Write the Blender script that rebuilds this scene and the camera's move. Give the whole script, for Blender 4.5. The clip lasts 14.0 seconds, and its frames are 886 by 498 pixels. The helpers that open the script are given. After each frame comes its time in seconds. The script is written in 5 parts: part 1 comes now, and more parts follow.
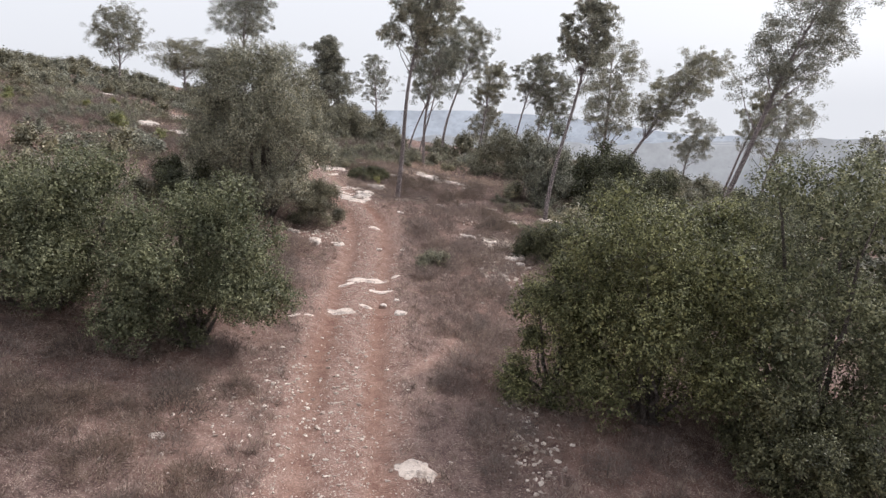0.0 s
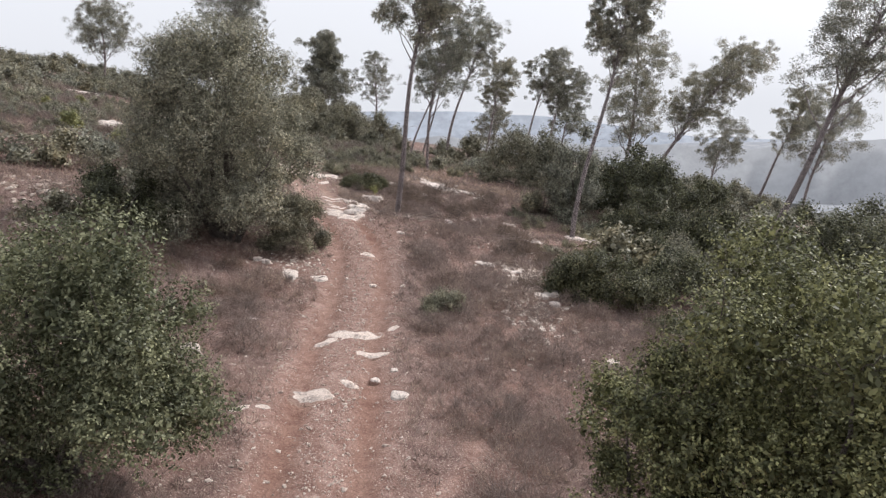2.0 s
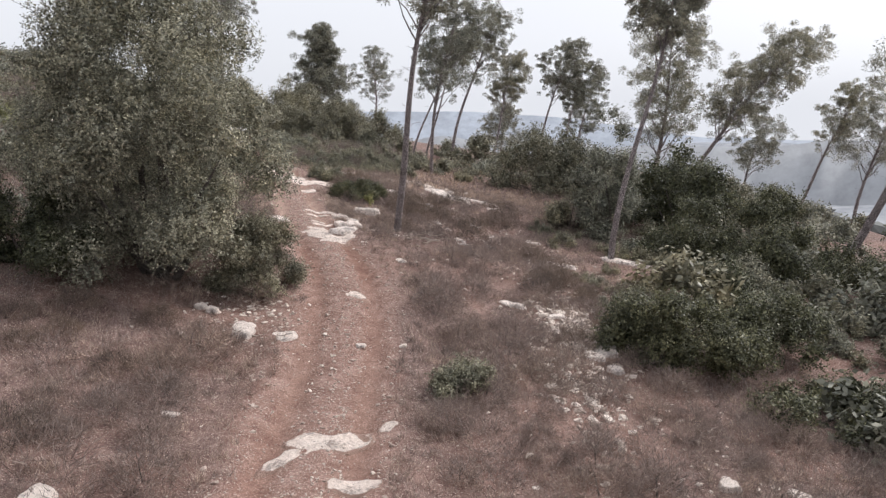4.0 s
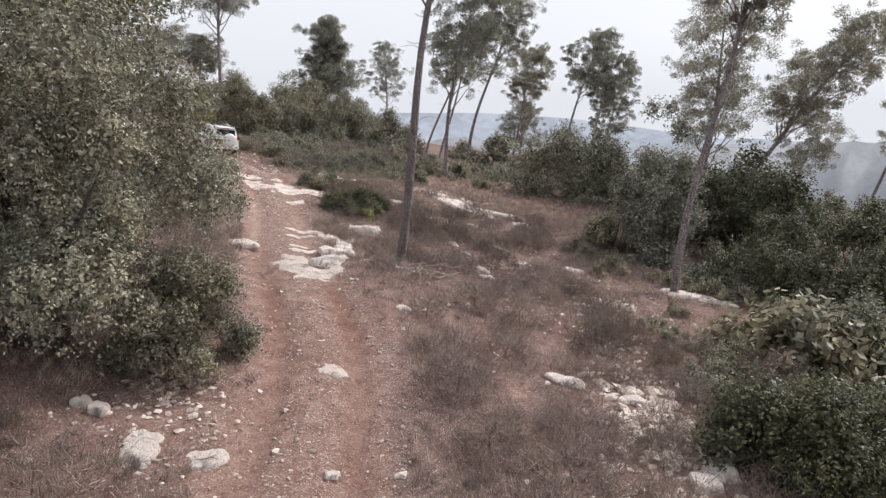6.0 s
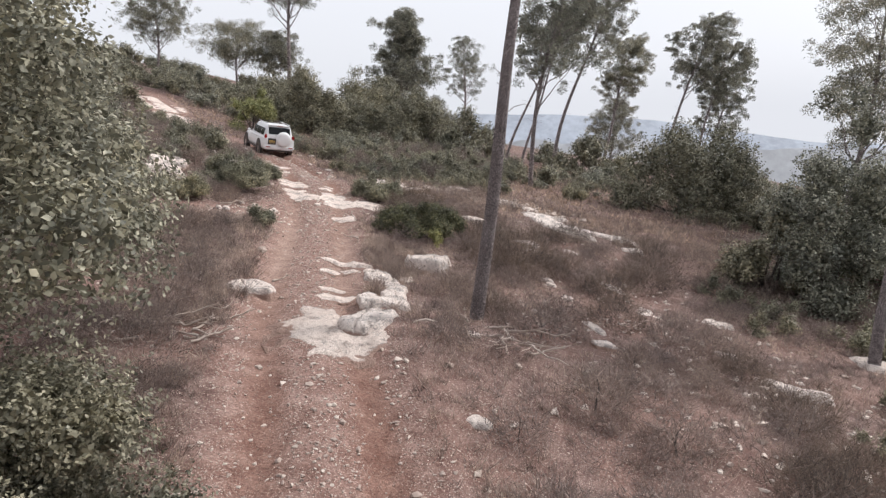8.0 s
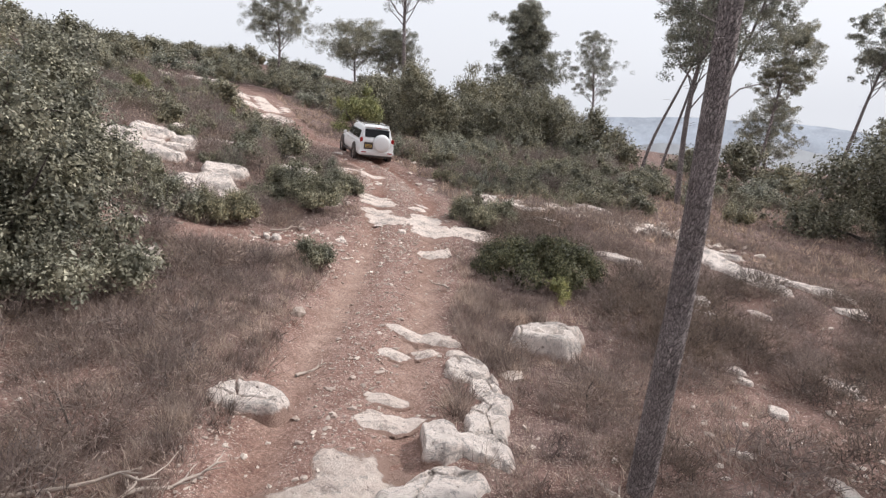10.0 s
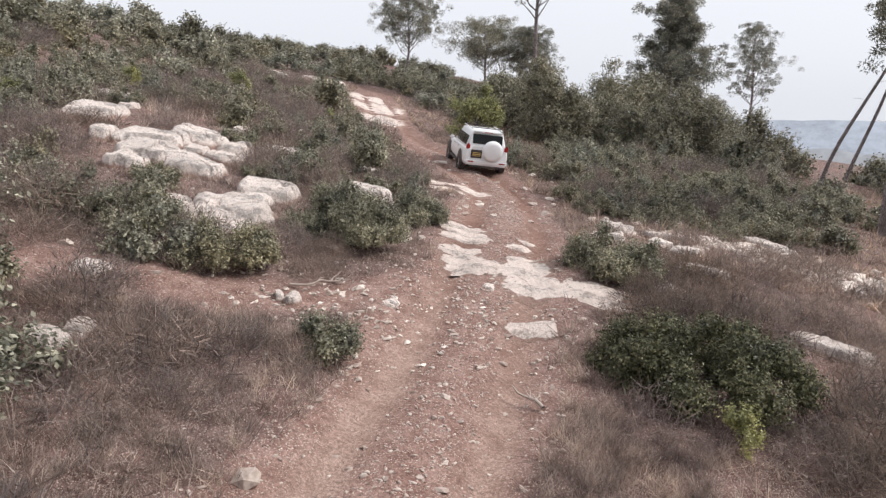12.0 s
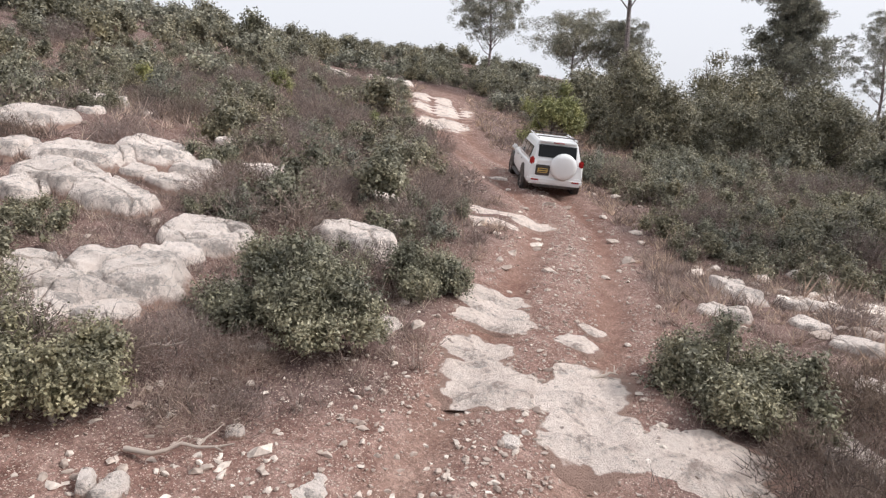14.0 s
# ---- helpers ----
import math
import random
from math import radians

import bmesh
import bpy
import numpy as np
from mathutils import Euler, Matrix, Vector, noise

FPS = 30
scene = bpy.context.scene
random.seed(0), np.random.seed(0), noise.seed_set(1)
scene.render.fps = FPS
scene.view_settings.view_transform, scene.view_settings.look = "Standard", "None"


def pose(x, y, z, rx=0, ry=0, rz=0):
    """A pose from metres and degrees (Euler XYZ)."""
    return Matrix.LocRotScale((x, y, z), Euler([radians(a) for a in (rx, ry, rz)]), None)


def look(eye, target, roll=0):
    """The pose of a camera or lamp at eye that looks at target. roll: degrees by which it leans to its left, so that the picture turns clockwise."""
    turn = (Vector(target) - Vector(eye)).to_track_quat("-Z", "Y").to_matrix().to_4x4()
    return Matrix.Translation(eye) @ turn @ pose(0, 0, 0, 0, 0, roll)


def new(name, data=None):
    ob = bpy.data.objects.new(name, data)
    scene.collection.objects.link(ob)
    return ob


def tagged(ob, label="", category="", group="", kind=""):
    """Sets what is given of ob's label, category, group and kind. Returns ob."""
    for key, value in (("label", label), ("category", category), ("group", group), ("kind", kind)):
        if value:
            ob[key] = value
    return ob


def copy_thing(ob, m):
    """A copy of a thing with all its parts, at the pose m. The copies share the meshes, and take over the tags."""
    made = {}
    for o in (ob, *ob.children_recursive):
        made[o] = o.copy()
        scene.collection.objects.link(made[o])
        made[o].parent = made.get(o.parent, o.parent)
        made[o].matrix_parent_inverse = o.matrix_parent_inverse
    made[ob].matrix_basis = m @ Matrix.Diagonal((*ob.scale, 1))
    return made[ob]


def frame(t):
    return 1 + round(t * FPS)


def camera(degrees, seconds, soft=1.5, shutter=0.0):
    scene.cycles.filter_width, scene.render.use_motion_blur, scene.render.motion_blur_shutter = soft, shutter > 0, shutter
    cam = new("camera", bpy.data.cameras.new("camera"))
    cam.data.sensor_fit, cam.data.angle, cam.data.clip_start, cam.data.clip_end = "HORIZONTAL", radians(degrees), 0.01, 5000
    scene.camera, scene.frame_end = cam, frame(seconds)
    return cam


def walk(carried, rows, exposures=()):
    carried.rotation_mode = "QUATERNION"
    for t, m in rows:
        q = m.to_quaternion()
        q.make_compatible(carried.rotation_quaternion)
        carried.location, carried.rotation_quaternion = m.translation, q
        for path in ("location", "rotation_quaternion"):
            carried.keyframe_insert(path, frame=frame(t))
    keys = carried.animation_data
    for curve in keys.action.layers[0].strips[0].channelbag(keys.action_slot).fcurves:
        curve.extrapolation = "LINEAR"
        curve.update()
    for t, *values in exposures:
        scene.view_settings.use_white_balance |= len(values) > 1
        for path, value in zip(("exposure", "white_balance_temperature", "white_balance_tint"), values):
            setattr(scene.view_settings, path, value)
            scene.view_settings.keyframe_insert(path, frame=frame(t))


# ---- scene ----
cam = camera(65.7, 14.0, soft=1.3)
METRES, EYE, TILT, LEAN, TURN = 48.0, 5.6, -12.0, 0.0, 0.0
ROWS = [
    (0.0, 0.0, 0.0, 0.0, -0.0, 0.0, -0.0),
    (0.5, -0.0007, 0.0386, 0.0067, 0.06, 0.01, -0.05),
    (1.0, -0.0032, 0.0762, 0.0133, 0.1, 0.04, -0.06),
    (1.5, -0.0059, 0.1139, 0.0199, 0.15, 0.06, -0.05),
    (2.0, -0.0079, 0.1526, 0.0266, 0.17, 0.09, -0.04),
    (2.5, -0.0099, 0.191, 0.0326, 0.21, 0.08, -0.06),
    (3.0, -0.0131, 0.2299, 0.0392, 0.26, 0.07, -0.05),
    (5.5, -0.0193, 0.4136, 0.0671, 0.45, 0.2, -0.1),
    (6.0, -0.0211, 0.4494, 0.0731, 1.38, 0.22, -0.28),
    (6.5, -0.0231, 0.4852, 0.0784, 2.69, 0.26, -0.54),
    (7.0, -0.026, 0.5214, 0.084, 3.95, 0.27, -0.81),
    (9.5, -0.0521, 0.701, 0.1151, 14.99, 0.05, -3.2),
    (10.0, -0.0588, 0.7322, 0.1212, 17.46, -0.02, -3.69),
    (10.5, -0.0664, 0.7657, 0.1276, 20.17, -0.14, -4.2),
    (11.0, -0.0743, 0.797, 0.1338, 23.18, -0.29, -4.81),
    (11.5, -0.0816, 0.8265, 0.1394, 26.23, -0.51, -5.41),
    (12.0, -0.0889, 0.8549, 0.146, 28.47, -0.73, -5.81),
    (12.5, -0.0969, 0.883, 0.1527, 30.05, -0.88, -6.09),
    (13.0, -0.106, 0.9119, 0.1596, 31.74, -1.08, -6.33),
    (13.5, -0.1173, 0.9412, 0.1667, 33.76, -1.28, -6.73),
    (14.0, -0.1304, 0.9701, 0.1734, 35.73, -1.51, -7.04),
]

PATH = [(t, pose(0, 0, EYE, TILT, LEAN, TURN) @ pose(METRES * x, METRES * y, METRES * z, 90 + pitch, roll, yaw)) for t, x, y, z, yaw, pitch, roll in ROWS]
walk(cam, PATH, [(0.0, 0.0, 6250, 11), (14.0, 0.0, 6250, 11)])

# ---------------------------------------------------------------- light
SUN_AZ, SUN_EL = radians(58), radians(42)          # azimuth clockwise from +y
world = bpy.data.worlds.new("hazy_sky")
scene.world = world
world.use_nodes = True
wn, wl = world.node_tree.nodes, world.node_tree.links
sky = wn.new("ShaderNodeTexSky")
sky.sky_type, sky.sun_disc = "NISHITA", False
sky.sun_elevation, sky.sun_rotation = SUN_EL, SUN_AZ
sky.air_density, sky.dust_density, sky.ozone_density = 1.0, 6.0, 1.0
pale = wn.new("ShaderNodeHueSaturation")
pale.inputs["Saturation"].default_value = 0.22
veil = wn.new("ShaderNodeMixRGB")
veil.inputs["Fac"].default_value = 0.72
veil.inputs["Color2"].default_value = (8.3, 8.35, 8.6, 1)     # thin bright cloud over the whole sky
wl.new(sky.outputs[0], pale.inputs["Color"])
wl.new(pale.outputs[0], veil.inputs["Color1"])
wl.new(veil.outputs[0], wn["Background"].inputs["Color"])
wn["Background"].inputs["Strength"].default_value = 0.132

sun = new("sun", bpy.data.lights.new("sun", "SUN"))
sun.data.energy, sun.data.angle, sun.data.color = 2.6, radians(5), (1.0, 0.95, 0.88)
sun.matrix_world = look((60 * math.sin(SUN_AZ), 60 * math.cos(SUN_AZ), 60 * math.tan(SUN_EL)), (0, 0, 0))


# ---------------------------------------------------------------- materials
def material(name):
    m = bpy.data.materials.new(name)
    m.use_nodes = True
    nt = m.node_tree
    return m, nt, nt.nodes["Principled BSDF"]


def node(nt, kind, **values):
    n = nt.nodes.new(kind)
    for k, v in values.items():
        n.inputs[k.replace("_", " ")].default_value = v
    return n


def ramp(nt, source, stops):
    r = nt.nodes.new("ShaderNodeValToRGB")
    e = r.color_ramp.elements
    e[0].position, e[0].color = stops[0][0], (*stops[0][1], 1)
    e[1].position, e[1].color = stops[-1][0], (*stops[-1][1], 1)
    for p, c in stops[1:-1]:
        k = e.new(p)
        k.color = (*c, 1)
    nt.links.new(source, r.inputs[0])
    return r.outputs[0]


def mix(nt, fac, a, b, how="MIX"):
    n = nt.nodes.new("ShaderNodeMixRGB")
    n.blend_type = how
    for socket, value in ((0, fac), (1, a), (2, b)):
        if isinstance(value, (int, float)):
            n.inputs[socket].default_value = value
        elif isinstance(value, tuple):
            n.inputs[socket].default_value = (*value, 1)
        else:
            nt.links.new(value, n.inputs[socket])
    return n.outputs[0]


def noise_tex(nt, scale, detail=4.0, rough=0.6, obj=False):
    co = nt.nodes.new("ShaderNodeTexCoord")
    n = node(nt, "ShaderNodeTexNoise", Scale=scale, Detail=detail, Roughness=rough)
    nt.links.new(co.outputs["Object"], n.inputs["Vector"])
    return n.outputs["Fac"]


def bump(nt, bsdf, height, strength, distance):
    b = node(nt, "ShaderNodeBump", Strength=strength, Distance=distance)
    nt.links.new(height, b.inputs["Height"])
    nt.links.new(b.outputs[0], bsdf.inputs["Normal"])


def soil_material():
    m, nt, p = material("red_soil_and_litter")
    wear, rut, dry = (nt.nodes.new("ShaderNodeAttribute") for i in range(3))
    wear.attribute_name, rut.attribute_name, dry.attribute_name = "wear", "rut", "dust"
    big, mid, fine, grain = noise_tex(nt, 0.35, 5), noise_tex(nt, 2.6, 6, 0.65), noise_tex(nt, 22, 5, 0.7), noise_tex(nt, 90, 3, 0.7)
    soil = ramp(nt, mid, [(0.3, (0.165, 0.092, 0.075)), (0.5, (0.25, 0.154, 0.13)), (0.68, (0.37, 0.255, 0.22))])
    packed = ramp(nt, mid, [(0.3, (0.165, 0.086, 0.066)), (0.7, (0.285, 0.172, 0.137))])
    dusty = dry.outputs["Fac"]
    packed = mix(nt, dusty, packed, ramp(nt, mid, [(0.3, (0.33, 0.232, 0.192)), (0.7, (0.5, 0.385, 0.325))]))
    litter = ramp(nt, mid, [(0.3, (0.088, 0.058, 0.053)), (0.5, (0.152, 0.102, 0.093)), (0.7, (0.24, 0.168, 0.152))])
    red = ramp(nt, big, [(0.45, (0, 0, 0)), (0.62, (0.55, 0.55, 0.55))])
    litter = mix(nt, red, litter, (0.2, 0.115, 0.094))
    col = mix(nt, wear.outputs["Fac"], litter, soil)
    col = mix(nt, rut.outputs["Fac"], col, packed)
    co = nt.nodes.new("ShaderNodeTexCoord")
    heights = []
    for scale, size, share, patchy in ((13.0, 0.30, 0.72, 0.5), (30.0, 0.42, 0.62, 0.46), (62.0, 0.5, 0.55, 0.42)):
        cells = node(nt, "ShaderNodeTexVoronoi", Scale=scale)
        nt.links.new(co.outputs["Object"], cells.inputs["Vector"])
        tone = nt.nodes.new("ShaderNodeSeparateColor")
        nt.links.new(cells.outputs["Color"], tone.inputs[0])
        grit = ramp(nt, cells.outputs["Distance"], [(size * 0.75, (1, 1, 1)), (size, (0, 0, 0))])
        pick = ramp(nt, tone.outputs[0], [(share, (0, 0, 0)), (share + 0.04, (1, 1, 1))])
        where = ramp(nt, noise_tex(nt, scale * 0.12, 3), [(patchy - 0.06, (0.25, 0.25, 0.25)), (patchy + 0.08, (1, 1, 1))])
        where = mix(nt, 1.0, where, ramp(nt, rut.outputs["Fac"], [(0.2, (1, 1, 1)), (0.9, (0.3, 0.3, 0.3))]), "MULTIPLY")
        gritty = mix(nt, 1.0, mix(nt, 1.0, grit, pick, "MULTIPLY"), where, "MULTIPLY")
        col = mix(nt, gritty, col, ramp(nt, tone.outputs[1], [(0.0, (0.17, 0.115, 0.095)), (0.45, (0.42, 0.315, 0.265)), (1.0, (0.66, 0.56, 0.49))]))
        heights.append(gritty)
    col = mix(nt, 0.85, col, ramp(nt, fine, [(0.32, (0.52, 0.50, 0.49)), (0.66, (1.35, 1.34, 1.33))]), "MULTIPLY")
    col = mix(nt, 0.7, col, ramp(nt, grain, [(0.34, (0.55, 0.53, 0.52)), (0.64, (1.4, 1.4, 1.4))]), "MULTIPLY")
    nt.links.new(col, p.inputs["Base Color"])
    p.inputs["Roughness"].default_value = 0.95
    p.inputs["Specular IOR Level"].default_value = 0.12
    bump(nt, p, mix(nt, 0.5, mix(nt, 0.5, fine, mid), mix(nt, 0.5, heights[0], heights[1])), 1.0, 0.07)
    return m


def stone_material(name, light, dark, scale=1.0, dust=0.0):
    m, nt, p = material(name)
    big, mid, fine = noise_tex(nt, 1.3 * scale, 5), noise_tex(nt, 6 * scale, 6, 0.65), noise_tex(nt, 45 * scale, 4, 0.7)
    col = ramp(nt, mid, [(0.22, dark), (0.36, tuple(0.9 * c for c in light)), (0.55, light)])
    stain = ramp(nt, big, [(0.5, (0, 0, 0)), (0.7, (0.5, 0.5, 0.5))])
    col = mix(nt, stain, col, tuple(0.55 * c for c in light))
    info = nt.nodes.new("ShaderNodeObjectInfo")
    col = mix(nt, 1.0, col, ramp(nt, info.outputs["Random"], [(0.0, (0.9, 0.885, 0.87)), (1.0, (1.02, 1.01, 1.0))]), "MULTIPLY")
    pits = ramp(nt, fine, [(0.28, (0.42, 0.37, 0.34)), (0.38, (1, 1, 1))])
    col = mix(nt, 0.4, col, pits, "MULTIPLY")
    hollow = ramp(nt, noise_tex(nt, 11 * scale, 3, 0.6), [(0.29, (0.28, 0.23, 0.21)), (0.35, (1, 1, 1))])
    col = mix(nt, 0.9, col, hollow, "MULTIPLY")
    spot = ramp(nt, mix(nt, 0.45, noise_tex(nt, 2.2 * scale, 4), noise_tex(nt, 16 * scale, 6, 0.75)), [(0.525, (0, 0, 0)), (0.59, (0.8, 0.8, 0.8))])
    col = mix(nt, spot, col, tuple(0.34 * c for c in light))            # grey lichen
    crack = node(nt, "ShaderNodeTexVoronoi", Scale=1.5 * scale)
    crack.feature = "DISTANCE_TO_EDGE"
    co = nt.nodes.new("ShaderNodeTexCoord")
    bend = nt.nodes.new("ShaderNodeMixRGB")
    bend.blend_type = "ADD"
    bend.inputs[0].default_value = 0.35
    nt.links.new(co.outputs["Object"], bend.inputs[1])
    nt.links.new(noise_tex(nt, 4.0 * scale, 5, 0.7), bend.inputs[2])
    nt.links.new(bend.outputs[0], crack.inputs["Vector"])
    if scale >= 1.0:
        col = mix(nt, ramp(nt, crack.outputs["Distance"], [(0.003, (0.6, 0.6, 0.6)), (0.012, (0, 0, 0))]), col, tuple(0.3 * c for c in light))
    if dust:
        thin = nt.nodes.new("ShaderNodeAttribute")
        thin.attribute_name = "thin"
        spots = ramp(nt, mix(nt, 0.5, noise_tex(nt, 3.2, 6, 0.7), noise_tex(nt, 14, 5, 0.7)), [(0.44, (0, 0, 0)), (0.6, (dust, dust, dust))])
        rim = ramp(nt, mix(nt, 0.35, thin.outputs["Fac"], noise_tex(nt, 9, 5, 0.75)), [(0.5, (0, 0, 0)), (0.72, (1, 1, 1))])
        col = mix(nt, mix(nt, 1.0, spots, rim, "SCREEN"), col, (0.36, 0.235, 0.188))
    nt.links.new(col, p.inputs["Base Color"])
    p.inputs["Roughness"].default_value = 0.9
    bump(nt, p, mix(nt, 0.45, mid, fine), 1.0, 0.12)
    return m


def leaf_material(name, dark, mid, light, through_light=0.22, gloss=0.45, patchy=0.0, tufted=0.0):
    m, nt, p = material(name)
    geo = nt.nodes.new("ShaderNodeNewGeometry")
    info = nt.nodes.new("ShaderNodeObjectInfo")
    col = ramp(nt, geo.outputs["Random Per Island"], [(0.0, dark), (0.55, mid), (1.0, light)])
    patch = ramp(nt, noise_tex(nt, 1.4, 4), [(0.35, (0.6, 0.62, 0.62)), (0.65, (1.28, 1.24, 1.12))])
    col = mix(nt, 1.0, col, patch, "MULTIPLY")
    col = mix(nt, 1.0, col, ramp(nt, info.outputs["Random"], [(0.0, (0.85, 0.87, 0.87)), (0.5, (1.0, 1.0, 1.0)), (1.0, (1.1, 1.07, 1.0))]), "MULTIPLY")
    if patchy:
        spread_out = ramp(nt, noise_tex(nt, 0.55, 5, 0.65), [(0.40, (0, 0, 0)), (0.60, (patchy, patchy, patchy))])
        col = mix(nt, spread_out, col, (0.2, 0.148, 0.14))
    if tufted:
        col = mix(nt, tufted, col, ramp(nt, noise_tex(nt, 2.4, 4, 0.7), [(0.36, (0.34, 0.31, 0.3)), (0.5, (0.95, 0.93, 0.92)), (0.64, (1.5, 1.5, 1.42))]), "MULTIPLY")
    nt.links.new(col, p.inputs["Base Color"])
    p.inputs["Roughness"].default_value = gloss
    p.inputs["Specular IOR Level"].default_value = 0.3
    t = nt.nodes.new("ShaderNodeBsdfTranslucent")
    nt.links.new(col, t.inputs["Color"])
    s = nt.nodes.new("ShaderNodeMixShader")
    s.inputs[0].default_value = through_light
    nt.links.new(p.outputs[0], s.inputs[1])
    nt.links.new(t.outputs[0], s.inputs[2])
    nt.links.new(s.outputs[0], nt.nodes["Material Output"].inputs["Surface"])
    return m


def bark_material(name, dark, light):
    m, nt, p = material(name)
    co = nt.nodes.new("ShaderNodeTexCoord")
    stretch = nt.nodes.new("ShaderNodeMapping")
    stretch.inputs["Scale"].default_value = (1, 1, 0.45)
    nt.links.new(co.outputs["Object"], stretch.inputs["Vector"])
    v = node(nt, "ShaderNodeTexVoronoi", Scale=38.0)
    v.feature = "DISTANCE_TO_EDGE"
    cell = node(nt, "ShaderNodeTexVoronoi", Scale=38.0)
    n, fine = noise_tex(nt, 3.0, 5), noise_tex(nt, 60.0, 4)
    warp = nt.nodes.new("ShaderNodeMixRGB")
    warp.blend_type = "ADD"
    warp.inputs[0].default_value = 0.12
    nt.links.new(stretch.outputs[0], warp.inputs[1])
    nt.links.new(fine, warp.inputs[2])
    for tex in (v, cell):
        nt.links.new(warp.outputs[0], tex.inputs["Vector"])
    plate = ramp(nt, v.outputs["Distance"], [(0.02, tuple(0.45 * c for c in dark)), (0.12, tuple(0.5 * a + 0.5 * b for a, b in zip(dark, light))), (0.35, light)])
    col = mix(nt, 0.55, plate, mix(nt, 1.0, plate, ramp(nt, cell.outputs["Color"], [(0.2, (0.62, 0.59, 0.6)), (0.8, (1.25, 1.2, 1.2))]), "MULTIPLY"))
    col = mix(nt, 0.8, col, ramp(nt, n, [(0.3, (0.6, 0.58, 0.58)), (0.7, (1.2, 1.2, 1.2))]), "MULTIPLY")
    nt.links.new(col, p.inputs["Base Color"])
    p.inputs["Roughness"].default_value = 0.95
    bump(nt, p, mix(nt, 0.25, ramp(nt, v.outputs["Distance"], [(0.0, (0, 0, 0)), (0.2, (1, 1, 1))]), fine), 1.0, 0.03)
    return m


def plain_material(name, color, rough=0.5, metal=0.0, dust=0.0):
    m, nt, p = material(name)
    col = mix(nt, mix(nt, 1.0, ramp(nt, noise_tex(nt, 4.0, 5), [(0.35, (0, 0, 0)), (0.75, (1, 1, 1))]), (dust, dust, dust), "MULTIPLY"), color, (0.42, 0.31, 0.25))
    nt.links.new(col, p.inputs["Base Color"])
    p.inputs["Roughness"].default_value = rough
    p.inputs["Metallic"].default_value = metal
    return m


SOIL = soil_material()
LIME = stone_material("pale_limestone", (0.95, 0.845, 0.78), (0.58, 0.47, 0.41), 1.0, 0.16)
TRODDEN = stone_material("dusty_limestone", (0.93, 0.81, 0.735), (0.70, 0.56, 0.49), 0.95, 0.42)
GRAVEL, gnt, gp = material("gravel")
ggeo = gnt.nodes.new("ShaderNodeNewGeometry")
gcol = mix(gnt, 0.5, ramp(gnt, ggeo.outputs["Random Per Island"], [(0.0, (0.26, 0.175, 0.143)), (0.6, (0.42, 0.325, 0.275)), (1.0, (0.74, 0.66, 0.58))]),
           ramp(gnt, noise_tex(gnt, 18, 4), [(0.3, (0.36, 0.28, 0.24)), (0.7, (0.66, 0.57, 0.50))]))
gnt.links.new(gcol, gp.inputs["Base Color"])
gp.inputs["Roughness"].default_value = 0.95
RUBBLE, rnt, rp = material("broken_limestone")
rgeo = rnt.nodes.new("ShaderNodeNewGeometry")
rcol = mix(rnt, 1.0, ramp(rnt, rgeo.outputs["Random Per Island"], [(0.0, (0.36, 0.29, 0.25)), (0.5, (0.60, 0.52, 0.465)), (1.0, (0.86, 0.785, 0.72))]),
           ramp(rnt, noise_tex(rnt, 14, 5), [(0.3, (0.62, 0.58, 0.55)), (0.6, (1.08, 1.06, 1.04))]), "MULTIPLY")
rnt.links.new(rcol, rp.inputs["Base Color"])
rp.inputs["Roughness"].default_value = 0.95
OAK = leaf_material("oak_leaves", (0.115, 0.11, 0.082), (0.25, 0.235, 0.178), (0.45, 0.42, 0.33))
FRESH = leaf_material("olive_green_leaves", (0.052, 0.055, 0.028), (0.145, 0.153, 0.08), (0.38, 0.39, 0.215), 0.28)
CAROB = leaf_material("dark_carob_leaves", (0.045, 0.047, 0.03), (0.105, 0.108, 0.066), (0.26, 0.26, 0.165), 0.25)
GREY = leaf_material("grey_green_leaves", (0.125, 0.125, 0.102), (0.28, 0.275, 0.228), (0.56, 0.545, 0.465), 0.24, 0.55)
VERDANT = leaf_material("mid_green_leaves", (0.075, 0.08, 0.048), (0.185, 0.192, 0.115), (0.43, 0.43, 0.28), 0.27)
SAGE = leaf_material("sage_green_leaves", (0.125, 0.12, 0.088), (0.265, 0.253, 0.188), (0.49, 0.462, 0.355))
LIGHTGREEN = leaf_material("yellow_green_leaves", (0.18, 0.18, 0.08), (0.36, 0.36, 0.17), (0.58, 0.57, 0.30))
NEEDLES = leaf_material("pine_needles", (0.15, 0.148, 0.126), (0.285, 0.277, 0.236), (0.47, 0.45, 0.388), 0.36, 0.6)
STRAW = leaf_material("dry_grass", (0.30, 0.236, 0.22), (0.48, 0.39, 0.362), (0.68, 0.56, 0.52), 0.32, 0.9, 0.45, 0.9)
THORN = leaf_material("dry_thorn_twigs", (0.18, 0.14, 0.13), (0.32, 0.254, 0.238), (0.52, 0.425, 0.395), 0.3, 0.9, 0.5)
DARKTHORN = leaf_material("dark_dead_twigs", (0.1, 0.076, 0.068), (0.19, 0.147, 0.132), (0.31, 0.247, 0.222), 0.3, 0.9)
BARK = bark_material("pine_bark", (0.19, 0.155, 0.15), (0.64, 0.555, 0.54))
DEADWOOD = plain_material("weathered_dead_wood", (0.47, 0.4, 0.35), 0.95, 0.0, 0.5)
TWIG = bark_material("grey_twigs", (0.12, 0.10, 0.09), (0.30, 0.26, 0.235))


